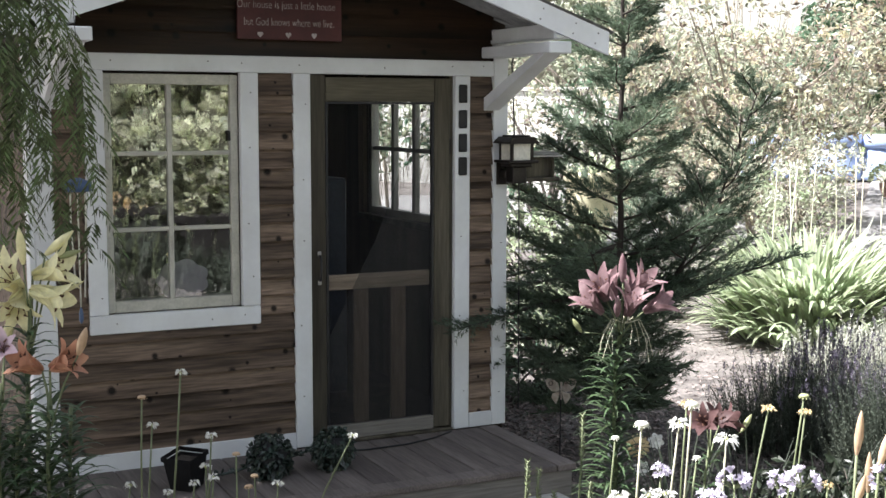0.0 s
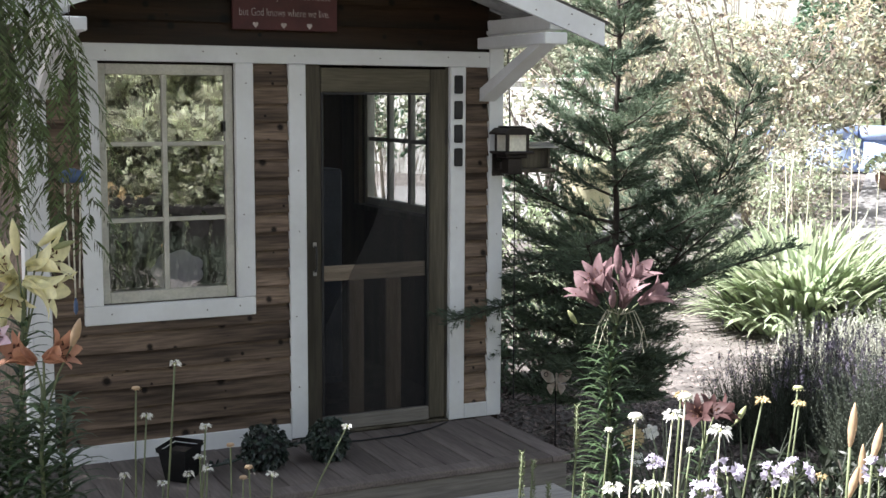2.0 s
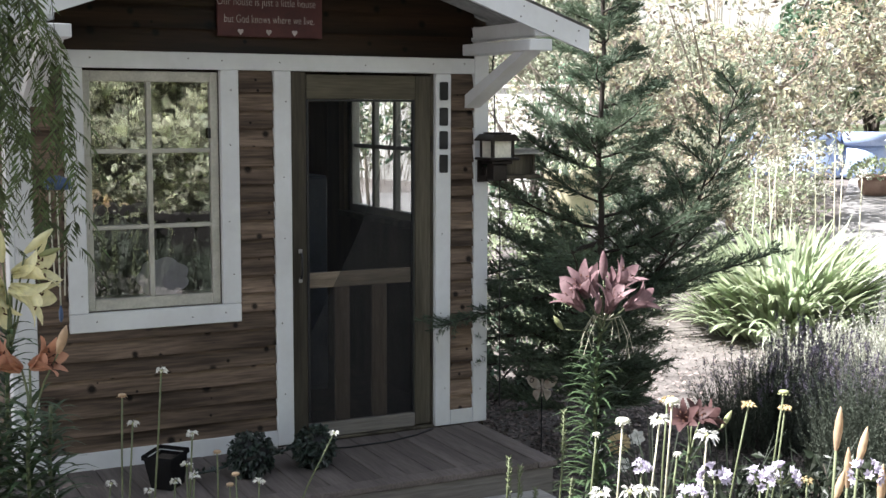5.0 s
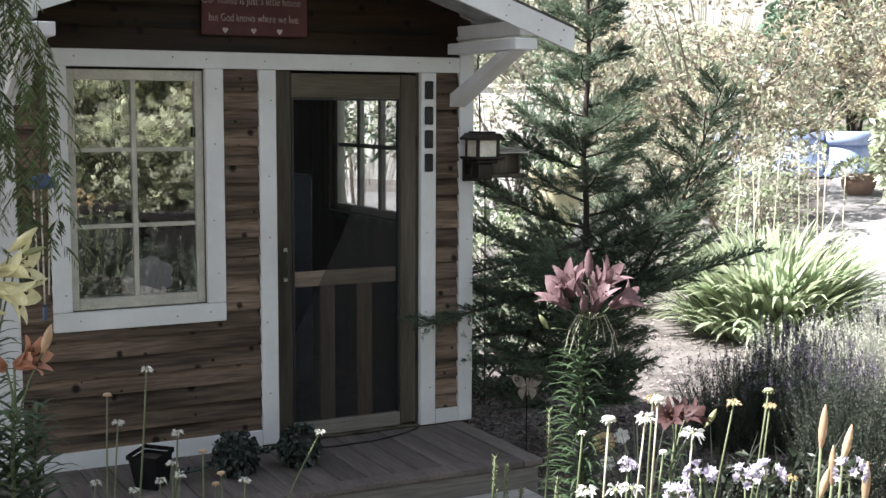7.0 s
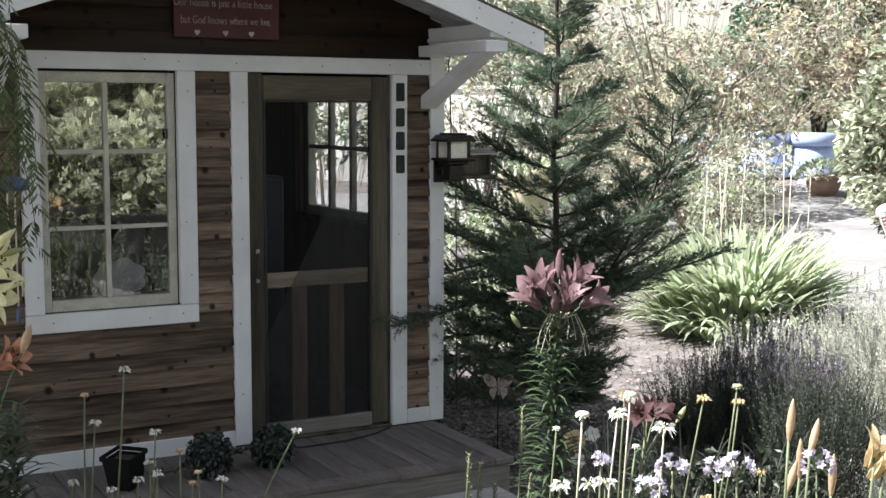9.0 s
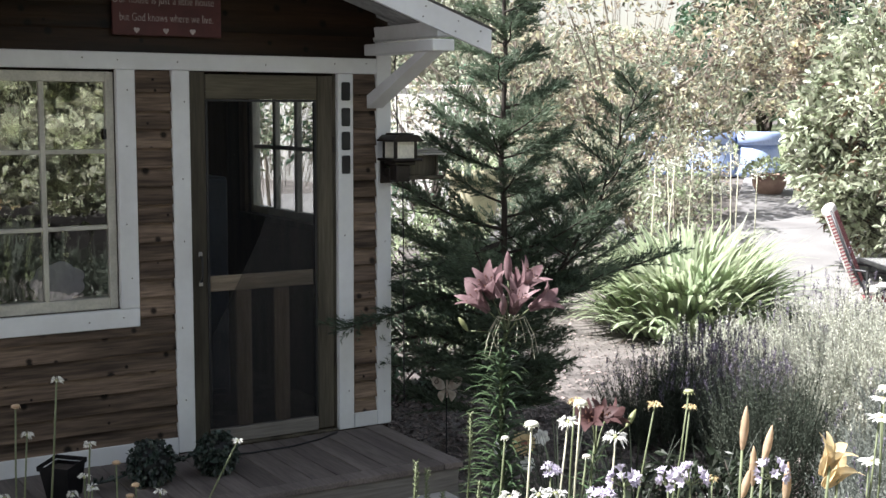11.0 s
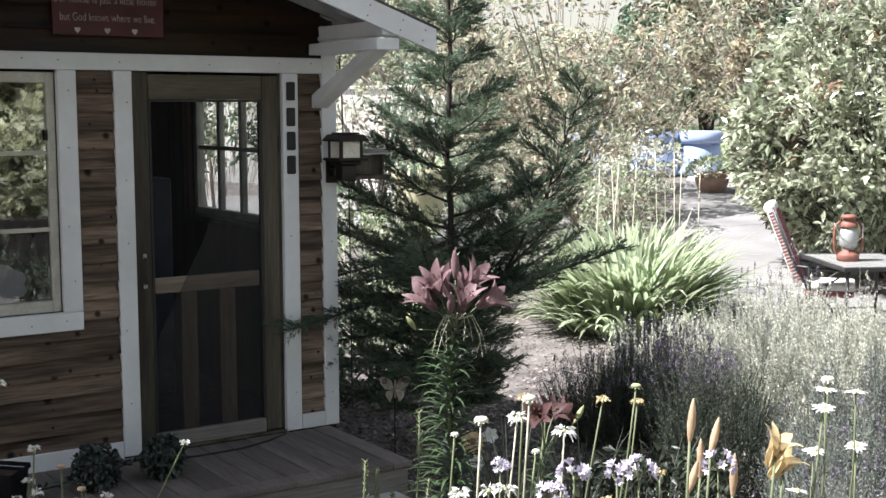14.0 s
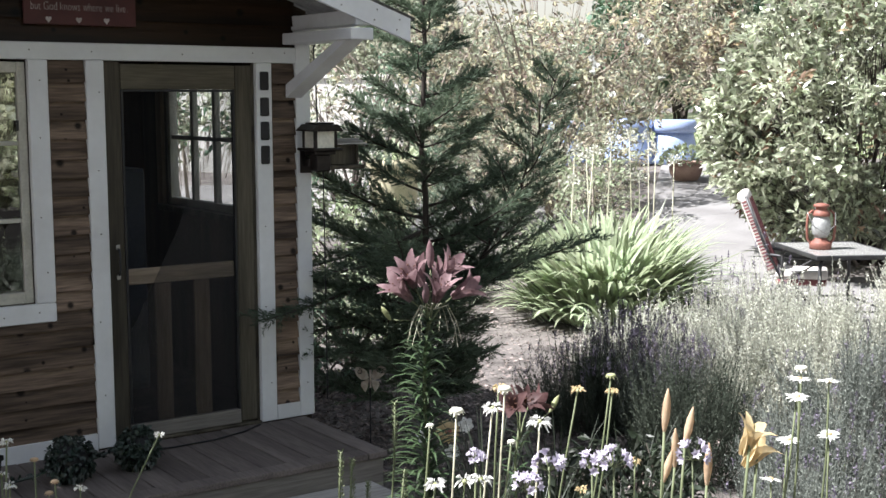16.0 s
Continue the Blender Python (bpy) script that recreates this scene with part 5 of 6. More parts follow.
def head_white(size, mat=None):
    def build(ob, top):
        g = Geo()
        n = 34
        for i in range(n):
            d = rdir(-0.35, 0.8)
            p = top + V((d.x * size * 0.22, d.y * size * 0.22, d.z * size * 0.12))
            g.leaf(p, (d + V((0, 0, -0.25))).normalized(), size * rnd(0.2, 0.42), size * rnd(0.12, 0.22), up=rdir(), fold=rnd(0.1, 0.5), droop=rnd(0.1, 0.6))
        g.done("flower", mat or M_WHITEP, ob)
        bud(ob, top - V((0, 0, size * 0.22)), (0, 0, 1), size * 0.3, size * 0.14, M_BUDGREEN, "calyx")
    return build


def head_knob(size, mat):
    def build(ob, top):
        bm = lathe([(size * 0.12, -size * 0.25), (size * 0.42, -size * 0.1), (size * 0.5, size * 0.05), (size * 0.38, size * 0.18), (size * 0.1, size * 0.22)], 10, at=top)
        part("flower", bm, mat, ob, "", True)
        g = Geo()
        for i in range(10):
            a = i * 0.63
            d = V((math.cos(a), math.sin(a), -0.2))
            g.leaf(top + d * size * 0.38, d, size * rnd(0.15, 0.35), size * 0.14, fold=0.2, droop=0.5)
        g.done("ray_petals", mat, ob)
    return build


def head_daisy(size, tilt):
    """A flat daisy: one ring of white rays round a low yellow disc."""
    def build(ob, top):
        ax = V((tilt[0], tilt[1], 1)).normalized()
        u = ax.orthogonal().normalized()
        w = ax.cross(u)
        g = Geo()
        for i in range(18):
            a = i * math.pi / 9 + rnd(-0.08, 0.08)
            o = u * math.cos(a) + w * math.sin(a)
            g.leaf(top + o * size * 0.1, (o + ax * rnd(-0.15, 0.12)).normalized(), size * rnd(0.42, 0.56), size * 0.17, up=ax, fold=0.1, droop=rnd(0, 0.12))
        g.done("flower", M_WHITEP, ob)
        bm = lathe([(size * 0.1, -size * 0.1), (size * 0.16, -size * 0.02), (size * 0.15, size * 0.05), (size * 0.06, size * 0.09)], 10)
        bmesh.ops.transform(bm, matrix=Matrix.Translation(top) @ ax.to_track_quat("Z", "Y").to_matrix().to_4x4(), verts=bm.verts)
        part("flower_disc", bm, M_GOLD, ob, "yellow centre", True)
    return build


def head_umbel(size, mat):
    def build(ob, top):
        stl = Geo()
        for i in range(15):
            d = rdir(-0.1, 1)
            c = top + d * size * rnd(0.4, 0.6)
            stl.tube([top - V((0, 0, size * 0.2)), c], 0.001, 0.0008, 3)
            g = Geo()
            u = d.orthogonal().normalized()
            w = d.cross(u)
            for j in range(6):
                a = j * math.pi / 3
                petal(g, c, d, u * math.cos(a) + w * math.sin(a), size * 0.34, size * 0.15, 1.1, 0.3)
            g.done("floret", mat, ob, "", True)
        stl.done("umbel_frame", M_STALK, ob)
    return build


WHITE_L = [(-1.89, -2.91, 1.1), (-1.97, -2.75, 1.0), (-1.92, -2.66, 0.89), (-1.81, -2.94, 0.91), (-1.39, -3.01, 0.88), (-1.68, -2.75, 0.79), (-1.82, -2.91, 0.81), (-2.0, -2.7, 0.72),
           (-1.64, -2.75, 0.68), (-1.62, -2.98, 0.75), (-1.89, -2.73, 0.69), (-1.82, -2.99, 0.8), (-2.17, -2.69, 0.71), (-1.64, -2.81, 0.73), (-1.86, -2.93, 0.77)]
for i, h in enumerate(WHITE_L):
    faded = i in (1, 5, 8, 13)
    bend = (0.27, -0.05) if i == 4 else (rnd(0.0, 0.05), rnd(-0.03, 0.03))
    stalk_plant("white_flower", h, "faded flower head on a thin bare stalk" if faded else "small ragged white flower on a thin bare stalk", "flower",
                head_knob(0.026, M_TAN) if faded else head_white(0.037), bend, 0.0032, "white stalk flowers")
WHITE_R = [(-1.14, -4.16, 1.15), (-0.97, -4.12, 1.17), (-0.93, -4.02, 1.1), (-0.97, -4.25, 1.12), (-1.11, -4.03, 0.94), (-0.98, -3.97, 0.91), (-1.07, -4.16, 0.98), (-1.09, -3.98, 1.07),
           (-0.25, -4.41, 1.18), (-0.42, -4.54, 1.2), (-0.27, -4.51, 1.17), (-0.5, -4.6, 1.18), (-0.43, -4.52, 1.05), (-0.25, -4.5, 1.03), (-1.02, -4.21, 1.07), (-0.45, -4.49, 0.95)]
for i, h in enumerate(WHITE_R):
    kn = i in (0, 1, 7, 8, 14)
    stalk_plant("white_flower", h, "round cream seed knob on a thin stalk" if kn else "white daisy with a yellow centre on a thin stalk" if i > 8 else "small ragged white flower on a thin bare stalk", "flower",
                head_knob(0.034 if i < 2 or i == 8 else 0.02, M_CREAM) if kn else head_daisy(0.05, (rnd(-0.2, 0.2), rnd(-0.12, 0.15))) if i > 8 else head_white(0.052), (rnd(0.0, 0.08), rnd(-0.04, 0.0)), 0.003, "white stalk flowers", M_DRYSTALK if i in (0, 1, 2, 3) else None)
YEL = [(-0.52, -3.87, 1.06), (-0.36, -3.83, 1.07), (-0.28, -3.75, 1.0), (-0.68, -3.72, 1.06), (-0.3, -3.87, 0.82), (-0.35, -3.7, 0.7)]
for i, h in enumerate(YEL):
    stalk_plant("yellow_flower", h, "small golden yellow flower on a leaning stalk", "flower", head_white(0.04, M_GOLD) if i != 1 else head_knob(0.03, M_BUDGREEN), (0.14, 0.02) if i < 3 else (0.03, 0), 0.0034, "yellow stalk flowers")
TUL = [(-1.1, -4.44, 1.08), (-1.07, -4.33, 1.0), (-0.87, -4.32, 1.01), (-0.97, -4.5, 1.08), (-0.74, -4.51, 1.06), (-1.07, -4.14, 1.02)]
for i, h in enumerate(TUL):
    stalk_plant("lilac_flower", h, "round head of pale lilac star florets on a stalk", "flower", head_umbel(0.052 if i < 5 else 0.036, M_LILAC), (rnd(-0.02, 0.04), 0), 0.003, "lilac flower heads")


def daylily(h, axis):
    def build(ob, top):
        lily_flower(ob, top - V(axis).normalized() * 0.05, axis, 0.105, M_GOLD, stamens=False, open_=0.45, curl=1.7, wide=0.8, power=1.6)
    stalk_plant("daylily", h, "golden yellow trumpet daylily on a green stalk", "daylily", build, (0.06, 0.0), 0.0045, "daylilies")


daylily((-0.62, -4.57, 1.10), (0.15, -0.3, 0.9))
daylily((-0.535, -4.52, 1.04), (0.5, -0.35, 0.75))
for h, L, lean in (((-0.75, -4.43, 1.10), 0.10, 0.10), ((-0.63, -4.38, 1.04), 0.09, 0.3), ((-0.57, -4.29, 0.95), 0.10, 0.0), ((-0.66, -4.48, 0.97), 0.10, 0.05), ((-0.68, -4.36, 0.95), 0.08, 0.4)):
    stalk_plant("daylily_bud", h, "closed tan daylily bud on a green stalk", "daylily", lambda ob, top: bud(ob, top, (lean, 0, 1), L, 0.0095, M_TAN), (0.03, 0), 0.0042, "daylily buds")

# thin green seed spikes beside the pink lily
for h in ((-0.77, -3.0, 0.72), (-0.68, -2.92, 0.66), (-0.49, -2.89, 0.82), (-0.59, -3.1, 0.65), (-0.63, -2.94, 0.58)):
    def spike(ob, top):
        g = Geo()
        for i in range(70):
            p = top - V((0, 0, 0.16 * i / 70))
            a = i * 2.4
            sliver(g, p, V((math.cos(a), math.sin(a), 0.8)).normalized(), 0.018, 0.006)
        g.done("seed_head", M_STALK, ob)
    stalk_plant("seed_spike", h, "slender grey-green seed spike", "plant", spike, (0.01, 0), 0.004, "seed spikes")

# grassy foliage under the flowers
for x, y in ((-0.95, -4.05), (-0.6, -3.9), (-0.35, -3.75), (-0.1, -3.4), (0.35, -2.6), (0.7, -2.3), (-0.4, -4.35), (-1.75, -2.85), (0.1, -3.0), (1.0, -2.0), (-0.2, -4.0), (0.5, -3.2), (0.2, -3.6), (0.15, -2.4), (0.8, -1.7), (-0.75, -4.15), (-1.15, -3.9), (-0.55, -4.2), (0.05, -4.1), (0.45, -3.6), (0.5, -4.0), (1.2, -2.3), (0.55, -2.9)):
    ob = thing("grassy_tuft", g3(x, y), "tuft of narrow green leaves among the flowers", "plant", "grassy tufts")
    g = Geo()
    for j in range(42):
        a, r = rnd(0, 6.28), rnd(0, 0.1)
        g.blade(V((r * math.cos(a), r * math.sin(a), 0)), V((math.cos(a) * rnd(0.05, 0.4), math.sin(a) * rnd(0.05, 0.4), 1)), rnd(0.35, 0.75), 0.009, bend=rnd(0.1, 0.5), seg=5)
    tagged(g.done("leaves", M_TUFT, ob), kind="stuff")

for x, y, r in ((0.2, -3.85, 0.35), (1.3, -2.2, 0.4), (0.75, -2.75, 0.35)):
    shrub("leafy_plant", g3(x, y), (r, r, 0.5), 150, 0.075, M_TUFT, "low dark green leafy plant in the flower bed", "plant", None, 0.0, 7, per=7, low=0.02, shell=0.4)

# hanging pepper tree at the cottage corner
pep = thing("pepper_tree", g3(-4.4, -0.9), "pepper tree with hanging feathery green branches", "tree")
PA = V(pep.location)
tg = Geo()
tg.tube([V((0, 0, -0.1)), V((0.1, -0.1, 1.2)), V((0.5, -0.2, 2.4)), V((1.3, -0.5, 3.3)), V((2.6, -0.9, 3.75))], 0.16, 0.03, 10)
tg.tube([V((0.5, -0.2, 2.4)), V((0.7, -0.9, 3.2)), V((1.6, -1.4, 3.6)), V((2.5, -1.3, 3.7))], 0.08, 0.02, 8)
tg.done("trunk", M_BARK, pep, "", True)


def pepper_strand(tip, top_z, dense=1.0):
    """One hanging twig with drooping feather leaves."""
    g = Geo()
    tip = V(tip)
    top = V((tip.x - rnd(0.18, 0.42), tip.y + rnd(-0.1, 0.1), top_z))
    n = 12
    pts = [top.lerp(tip, i / n) + V((0.02 * math.sin(i * 0.9 + tip.x * 20), 0.02 * math.cos(i * 0.8), 0.0)) for i in range(n + 1)]
    pts = [p - PA for p in pts]
    g.tube(pts, 0.004, 0.0012, 4)
    L = (top - tip).length
    m = int(L / 0.056 * dense)
    for j in range(m):
        t = (j + rnd(0, 1)) / m
        i = min(n - 1, int(t * n))
        p = pts[i].lerp(pts[i + 1], t * n - i)
        a = rnd(0, 6.28)
        o = V((math.cos(a), math.sin(a), 0))
        rl = rnd(0.11, 0.2)
        for k in range(8):
            u = (k + 1) / 8
            q = p + o * (rl * 0.55 * u) + V((0, 0, -rl * 0.8 * u * u))
            sd = V((-o.y, o.x, 0))
            for s in (-1, 1):
                d = (sd * s * 0.7 + o * 0.35 + V((0, 0, -0.85))).normalized()
                g.leaf(q, d, rnd(0.04, 0.068), rnd(0.0075, 0.0115), up=o, fold=0.15)
    g.done("hanging_branch", M_PEPPER, pep)


for tip in ((-1.94, -1.96, 1.37), (-1.88, -1.83, 1.54), (-1.91, -1.66, 1.72), (-2.03, -1.88, 1.41), (-2.05, -1.71, 1.64), (-2.11, -1.58, 1.34), (-2.17, -1.76, 1.53), (-2.18, -1.61, 1.64), (-2.05, -1.52, 1.74),
            (-1.96, -1.78, 1.89), (-2.02, -1.67, 1.47), (-2.24, -1.81, 1.41), (-2.3, -1.7, 1.5), (-2.12, -1.9, 1.8), (-2.2, -1.5, 1.9), (-2.1, -1.75, 2.05)):
    pepper_strand(tip, rnd(2.75, 3.1))

# unseen crown, added and stretched sunward to shade the deck, lilies and left wall
crown = Geo()
for i in range(6200):
    d = rdir()
    r = rnd(0, 1) ** 0.4
    c = V((-4.1 + d.x * 1.5 * r, 0.2 + d.y * 4.0 * r, 3.65 + d.z * 0.9 * r)) - PA
    if c.z + PA.z < 2.9 and c.x + PA.x > -2.6:
        continue
    for k in range(9):
        crown.leaf(c + rdir() * 0.07, (rdir() * 0.7 + V((0, 0, -0.7))).normalized(), rnd(0.11, 0.19), rnd(0.03, 0.05), up=rdir(), fold=0.1)
tagged(crown.done("crown", M_PEPPER, pep), kind="stuff")

# wind chime that hangs before the corner post
M_BLUEPLASTIC = material("blue_painted_tin", (0.06, 0.10, 0.19), 0.5, (0.04, 0.07, 0.14), scale=12, bump=0.05)
chime = thing("wind_chime", (-1.88, -1.22, 1.55), "small blue tin wind chime with clear hanging tubes", "wind chime")
part("cap", lathe([(0.05, -0.022), (0.058, -0.018), (0.058, 0.018), (0.04, 0.024), (0.01, 0.035)], 14), M_BLUEPLASTIC, chime, "", True)
g = Geo()
g.tube([V((0, 0, 0.04)), V((0.01, 0, 0.6)), V((-0.1, -0.2, 1.9))], 0.0015, 0.0015, 4)
g.done("cord", M_BLACK, chime)
for dx, L in ((-0.03, 0.42), (0.0, 0.5), (0.03, 0.46)):
    g = Geo()
    g.tube([V((dx, 0, -0.03)), V((dx, 0.005, -0.15)), V((dx * 0.6, 0, -L))], 0.0035, 0.0035, 6)
    g.done("tube", M_CREAM, chime, "", True)
part("clapper", lathe([(0.003, -0.57), (0.009, -0.555), (0.009, -0.525), (0.003, -0.5)], 10), M_BLUEPLASTIC, chime, "", True)

# ---- things on and beside the cottage ----
M_TERRA = material("terracotta_clay", (0.38, 0.26, 0.21), 0.8, (0.28, 0.18, 0.145), scale=6, bump=0.2)
M_GLAZE = material("blue_glaze", (0.35, 0.44, 0.66), 0.3, (0.29, 0.38, 0.60), scale=4, bump=0.05, spec=0.6)
M_OCHRE = material("ochre_glaze", (0.50, 0.46, 0.32), 0.45, (0.40, 0.36, 0.24), scale=5, bump=0.08)
M_POTBLACK = material("black_plastic_pot", (0.014, 0.014, 0.016), 0.6, scale=8, bump=0.05)
M_IVY = foliage("dark_ivy_leaves", (0.032, 0.05, 0.038), (0.014, 0.024, 0.019), 0.1, 0.5, 0.02, 0.3, 0.6)
M_TABLETOP = material("ribbed_glass_top", (0.30, 0.30, 0.29), 0.25, (0.24, 0.24, 0.23), scale=5, bump=0.05)
M_GREYMETAL = material("dark_grey_tube", (0.06, 0.06, 0.062), 0.45, scale=8, metal=0.4, bump=0.05)
M_RUST = material("rusty_red_enamel", (0.26, 0.105, 0.075), 0.6, (0.16, 0.065, 0.05), scale=14, fine=60, bump=0.2)
M_STEEL = material("steel_wire", (0.45, 0.45, 0.44), 0.35, scale=8, metal=0.8, bump=0.05)
M_GLOBE = material("dusty_glass_globe", (0.55, 0.56, 0.55), 0.25, (0.42, 0.43, 0.42), scale=10, bump=0.03, trans=0.4)
M_CUSHION = material("faded_red_cushion", (0.26, 0.10, 0.105), 0.9, (0.19, 0.07, 0.075), scale=9, fine=120, bump=0.3)
M_CUSHWHITE = material("cream_cushion_cloth", (0.72, 0.68, 0.64), 0.9, (0.6, 0.55, 0.52), scale=9, fine=120, bump=0.3)
M_PAPER = material("lilac_white_paper", (0.80, 0.76, 0.82), 0.8, (0.7, 0.66, 0.74), scale=9, bump=0.02)
M_PALETIN = material("rusted_cream_tin", (0.42, 0.38, 0.33), 0.6, (0.26, 0.20, 0.16), scale=22, bump=0.15)

# wall lantern
lan = thing("wall_lantern", (0.765, -0.17, 1.625), "dark bronze wall lantern with frosted panes", "wall lamp")
lan.scale = (0.9, 0.9, 0.95)
part("roof_cap", prism([(-0.108, 0.055), (0.108, 0.055), (0.108, 0.064), (0.07, 0.095), (-0.07, 0.095), (-0.108, 0.064)], -0.108, 0.108), M_BRONZE, lan)
part("top_plate", block(-0.068, 0.068, -0.068, 0.068, 0.0955, 0.107, 0.004), M_BRONZE, lan)
for sx in (-1, 1):
    for sy in (-1, 1):
        part("corner_post", block(sx * 0.072 - 0.01, sx * 0.072 + 0.01, sy * 0.072 - 0.01, sy * 0.072 + 0.01, -0.0445, 0.0545, 0.002), M_BRONZE, lan)
for sx in (-1, 1):
    part("pane", block(sx * 0.072 - 0.003, sx * 0.072 + 0.003, -0.061, 0.061, -0.044, 0.054, 0), M_FROST, lan, "frosted lamp pane")
    part("pane", block(-0.061, 0.061, sx * 0.072 - 0.003, sx * 0.072 + 0.003, -0.044, 0.054, 0), M_FROST, lan, "frosted lamp pane")
part("base_plate", block(-0.108, 0.108, -0.108, 0.108, -0.062, -0.045, 0.005), M_BRONZE, lan)
part("base_plate", block(-0.075, 0.075, -0.075, 0.075, -0.085, -0.0625, 0.005), M_BRONZE, lan)
part("socket", block(-0.05, 0.05, -0.05, 0.05, -0.185, -0.0855, 0.006), M_BRONZE, lan)
part("wall_arm", block(-0.05, -0.02, 0.051, 0.124, -0.16, -0.11, 0.004), M_BRONZE, lan)
part("wall_plate", block(-0.075, 0.015, 0.1245, 0.133, -0.20, -0.06, 0.004), M_BRONZE, lan)

# bird feeder on a wire from the eave
fd = thing("bird_feeder", (0.93, -0.07, 1.54), "grey wooden bird feeder hanging on a wire", "bird feeder")
part("tray", block(-0.13, 0.13, -0.10, 0.10, -0.085, -0.062, 0.004), M_DOOR, fd)
for sx in (-1, 1):
    part("end_board", block(sx * 0.108 - 0.008, sx * 0.108 + 0.008, -0.06, 0.06, -0.0615, 0.055, 0.003), M_DOOR, fd)
part("seed_box", block(-0.099, 0.099, -0.05, 0.05, -0.0615, 0.05, 0.003), M_DOOR, fd)
for i in range(5):
    part("roof_slat", block(-0.14, 0.14, -0.115 + i * 0.046, -0.073 + i * 0.046, 0.058 + 0.011 * (2 - abs(i - 2)), 0.068 + 0.011 * (2 - abs(i - 2)), 0.002), M_STEP, fd)
g = Geo()
g.tube([V((-0.11, 0.02, 0.09)), V((-0.11, 0.04, 0.45)), V((-0.11, 0.06, 0.60)), V((-0.09, 0.06, 0.66)), V((-0.05, 0.06, 0.69)), V((-0.02, 0.06, 0.72))], 0.0045, 0.0045, 6)
g.done("hanger", M_BLACK, fd, "black wire hanger", True)
g = Geo()
g.tube([V((-0.09, 0, -0.086)), V((-0.085, 0, -0.5)), V((-0.08, 0.0, -1.45))], 0.004, 0.004, 5)
g.done("chain", M_BLACK, fd)

# ivy balls and the nursery pot on the deck
def ivy_ball(at, r):
    ob = thing("ivy_ball", at, "clipped ball of dark ivy leaves on the deck", "plant", "ivy balls")
    part("core", lathe([(0.02, 0.005), (r * 0.6, r * 0.22), (r * 0.82, r * 0.8), (r * 0.75, r * 1.3), (r * 0.4, r * 1.7), (0.02, r * 1.82)], 14), M_POTBLACK, ob, "", True)
    g = Geo()
    for i in range(560):
        d = rdir(-0.95, 1)
        p = V((0, 0, r)) + d * r * rnd(0.82, 0.98)
        p.z = max(0.015, p.z)
        g.leaf(p, (d + rdir() * 0.9 + V((0, 0, -0.4))).normalized(), rnd(0.022, 0.038), rnd(0.022, 0.034), up=d + rdir() * 0.5, fold=0.2, droop=0.2)
    tagged(g.done("leaves", M_IVY, ob), kind="stuff")


ivy_ball((-0.84, -0.50, -0.002), 0.112)
ivy_ball((-0.49, -0.48, -0.002), 0.106)
vine = thing("ivy_trail", (-0.66, -0.49, 0.0), "trailing ivy stem between the two ivy balls", "plant")
g = Geo()
pts = [V((-0.48, 0.03, 0.03)), V((-0.36, 0.0, 0.05)), V((-0.25, 0.02, 0.07)), V((-0.05, -0.02, 0.10)), V((0.06, 0.0, 0.12)), V((0.14, 0.0, 0.10))]
g.tube(pts, 0.008, 0.006, 6)
for i in range(60):
    k = rnd(0, 4.99)
    p = pts[int(k)].lerp(pts[int(k) + 1], k - int(k))
    g.leaf(p, rdir(-0.2, 1), rnd(0.02, 0.04), 0.025, up=rdir())
g.done("vine", M_IVY, vine)
pot = thing("nursery_pot", (-1.27, -0.50, 0.006), "black square plastic nursery pot tilted on the deck", "plant pot")
bm = bmesh.new()
for (w0, w1, z0, z1) in ((0.075, 0.098, 0.0, 0.165), (0.108, 0.108, 0.165, 0.19)):
    a = [bm.verts.new((sx * w0, sy * w0, z0)) for sx, sy in ((-1, -1), (1, -1), (1, 1), (-1, 1))]
    b = [bm.verts.new((sx * w1, sy * w1, z1)) for sx, sy in ((-1, -1), (1, -1), (1, 1), (-1, 1))]
    for i in range(4):
        bm.faces.new((a[i], a[(i + 1) % 4], b[(i + 1) % 4], b[i]))
    if z0 == 0:
        bm.faces.new(a[::-1])
bmesh.ops.solidify(bm, geom=bm.faces[:], thickness=0.003)
part("pot", bm, M_POTBLACK, pot)
part("soil", block(-0.085, 0.085, -0.085, 0.085, 0.14, 0.15, 0.003), M_BARK, pot)
pot.rotation_euler = (0.0, -0.10, 0.75)
pot.scale = (0.78, 0.78, 0.92)
hose = thing("cable", (0.0, -0.10, 0.004), "thin dark cable lying across the deck", "cable")
g = Geo()
g.tube([V((-0.40, -0.09, 0)), V((-0.2, -0.14, 0)), V((0.05, -0.13, 0)), V((0.25, -0.07, 0)), V((0.40, 0.02, 0))], 0.005, 0.005, 6)
g.done("cord", M_BLACK, hose, "", True)

# things inside
fr = thing("fridge", (0.022, 1.45, -0.01), "pale blue-grey cabinet standing in the dark room", "cabinet")
part("body", block(-0.24, 0.24, -0.22, 0.30, 0, 1.43, 0.004), M_BLUEGREY, fr)
part("cabinet_door", block(-0.235, 0.235, -0.25, -0.223, 0.04, 1.42, 0.01), M_BLUEGREY, fr)
sill_fl = thing("paper_flower", (-1.13, 0.062, 0.876), "pale lilac cut-out flower standing inside the window", "ornament")
pts = []
for i in range(48):
    a = 2 * math.pi * i / 48
    rr = 0.10 * (1 + 0.16 * abs(math.sin(a * 3.5)))
    pts.append((rr * 1.25 * math.cos(a), 0.09 + rr * 0.95 * math.sin(a)))
part("flower_shape", prism(pts, -0.004, 0.004), M_PAPER, sill_fl)
part("inner_shelf", block(-0.40, 0.28, -0.016, 0.09, -0.03, -0.004, 0.003), M_SASH, sill_fl)

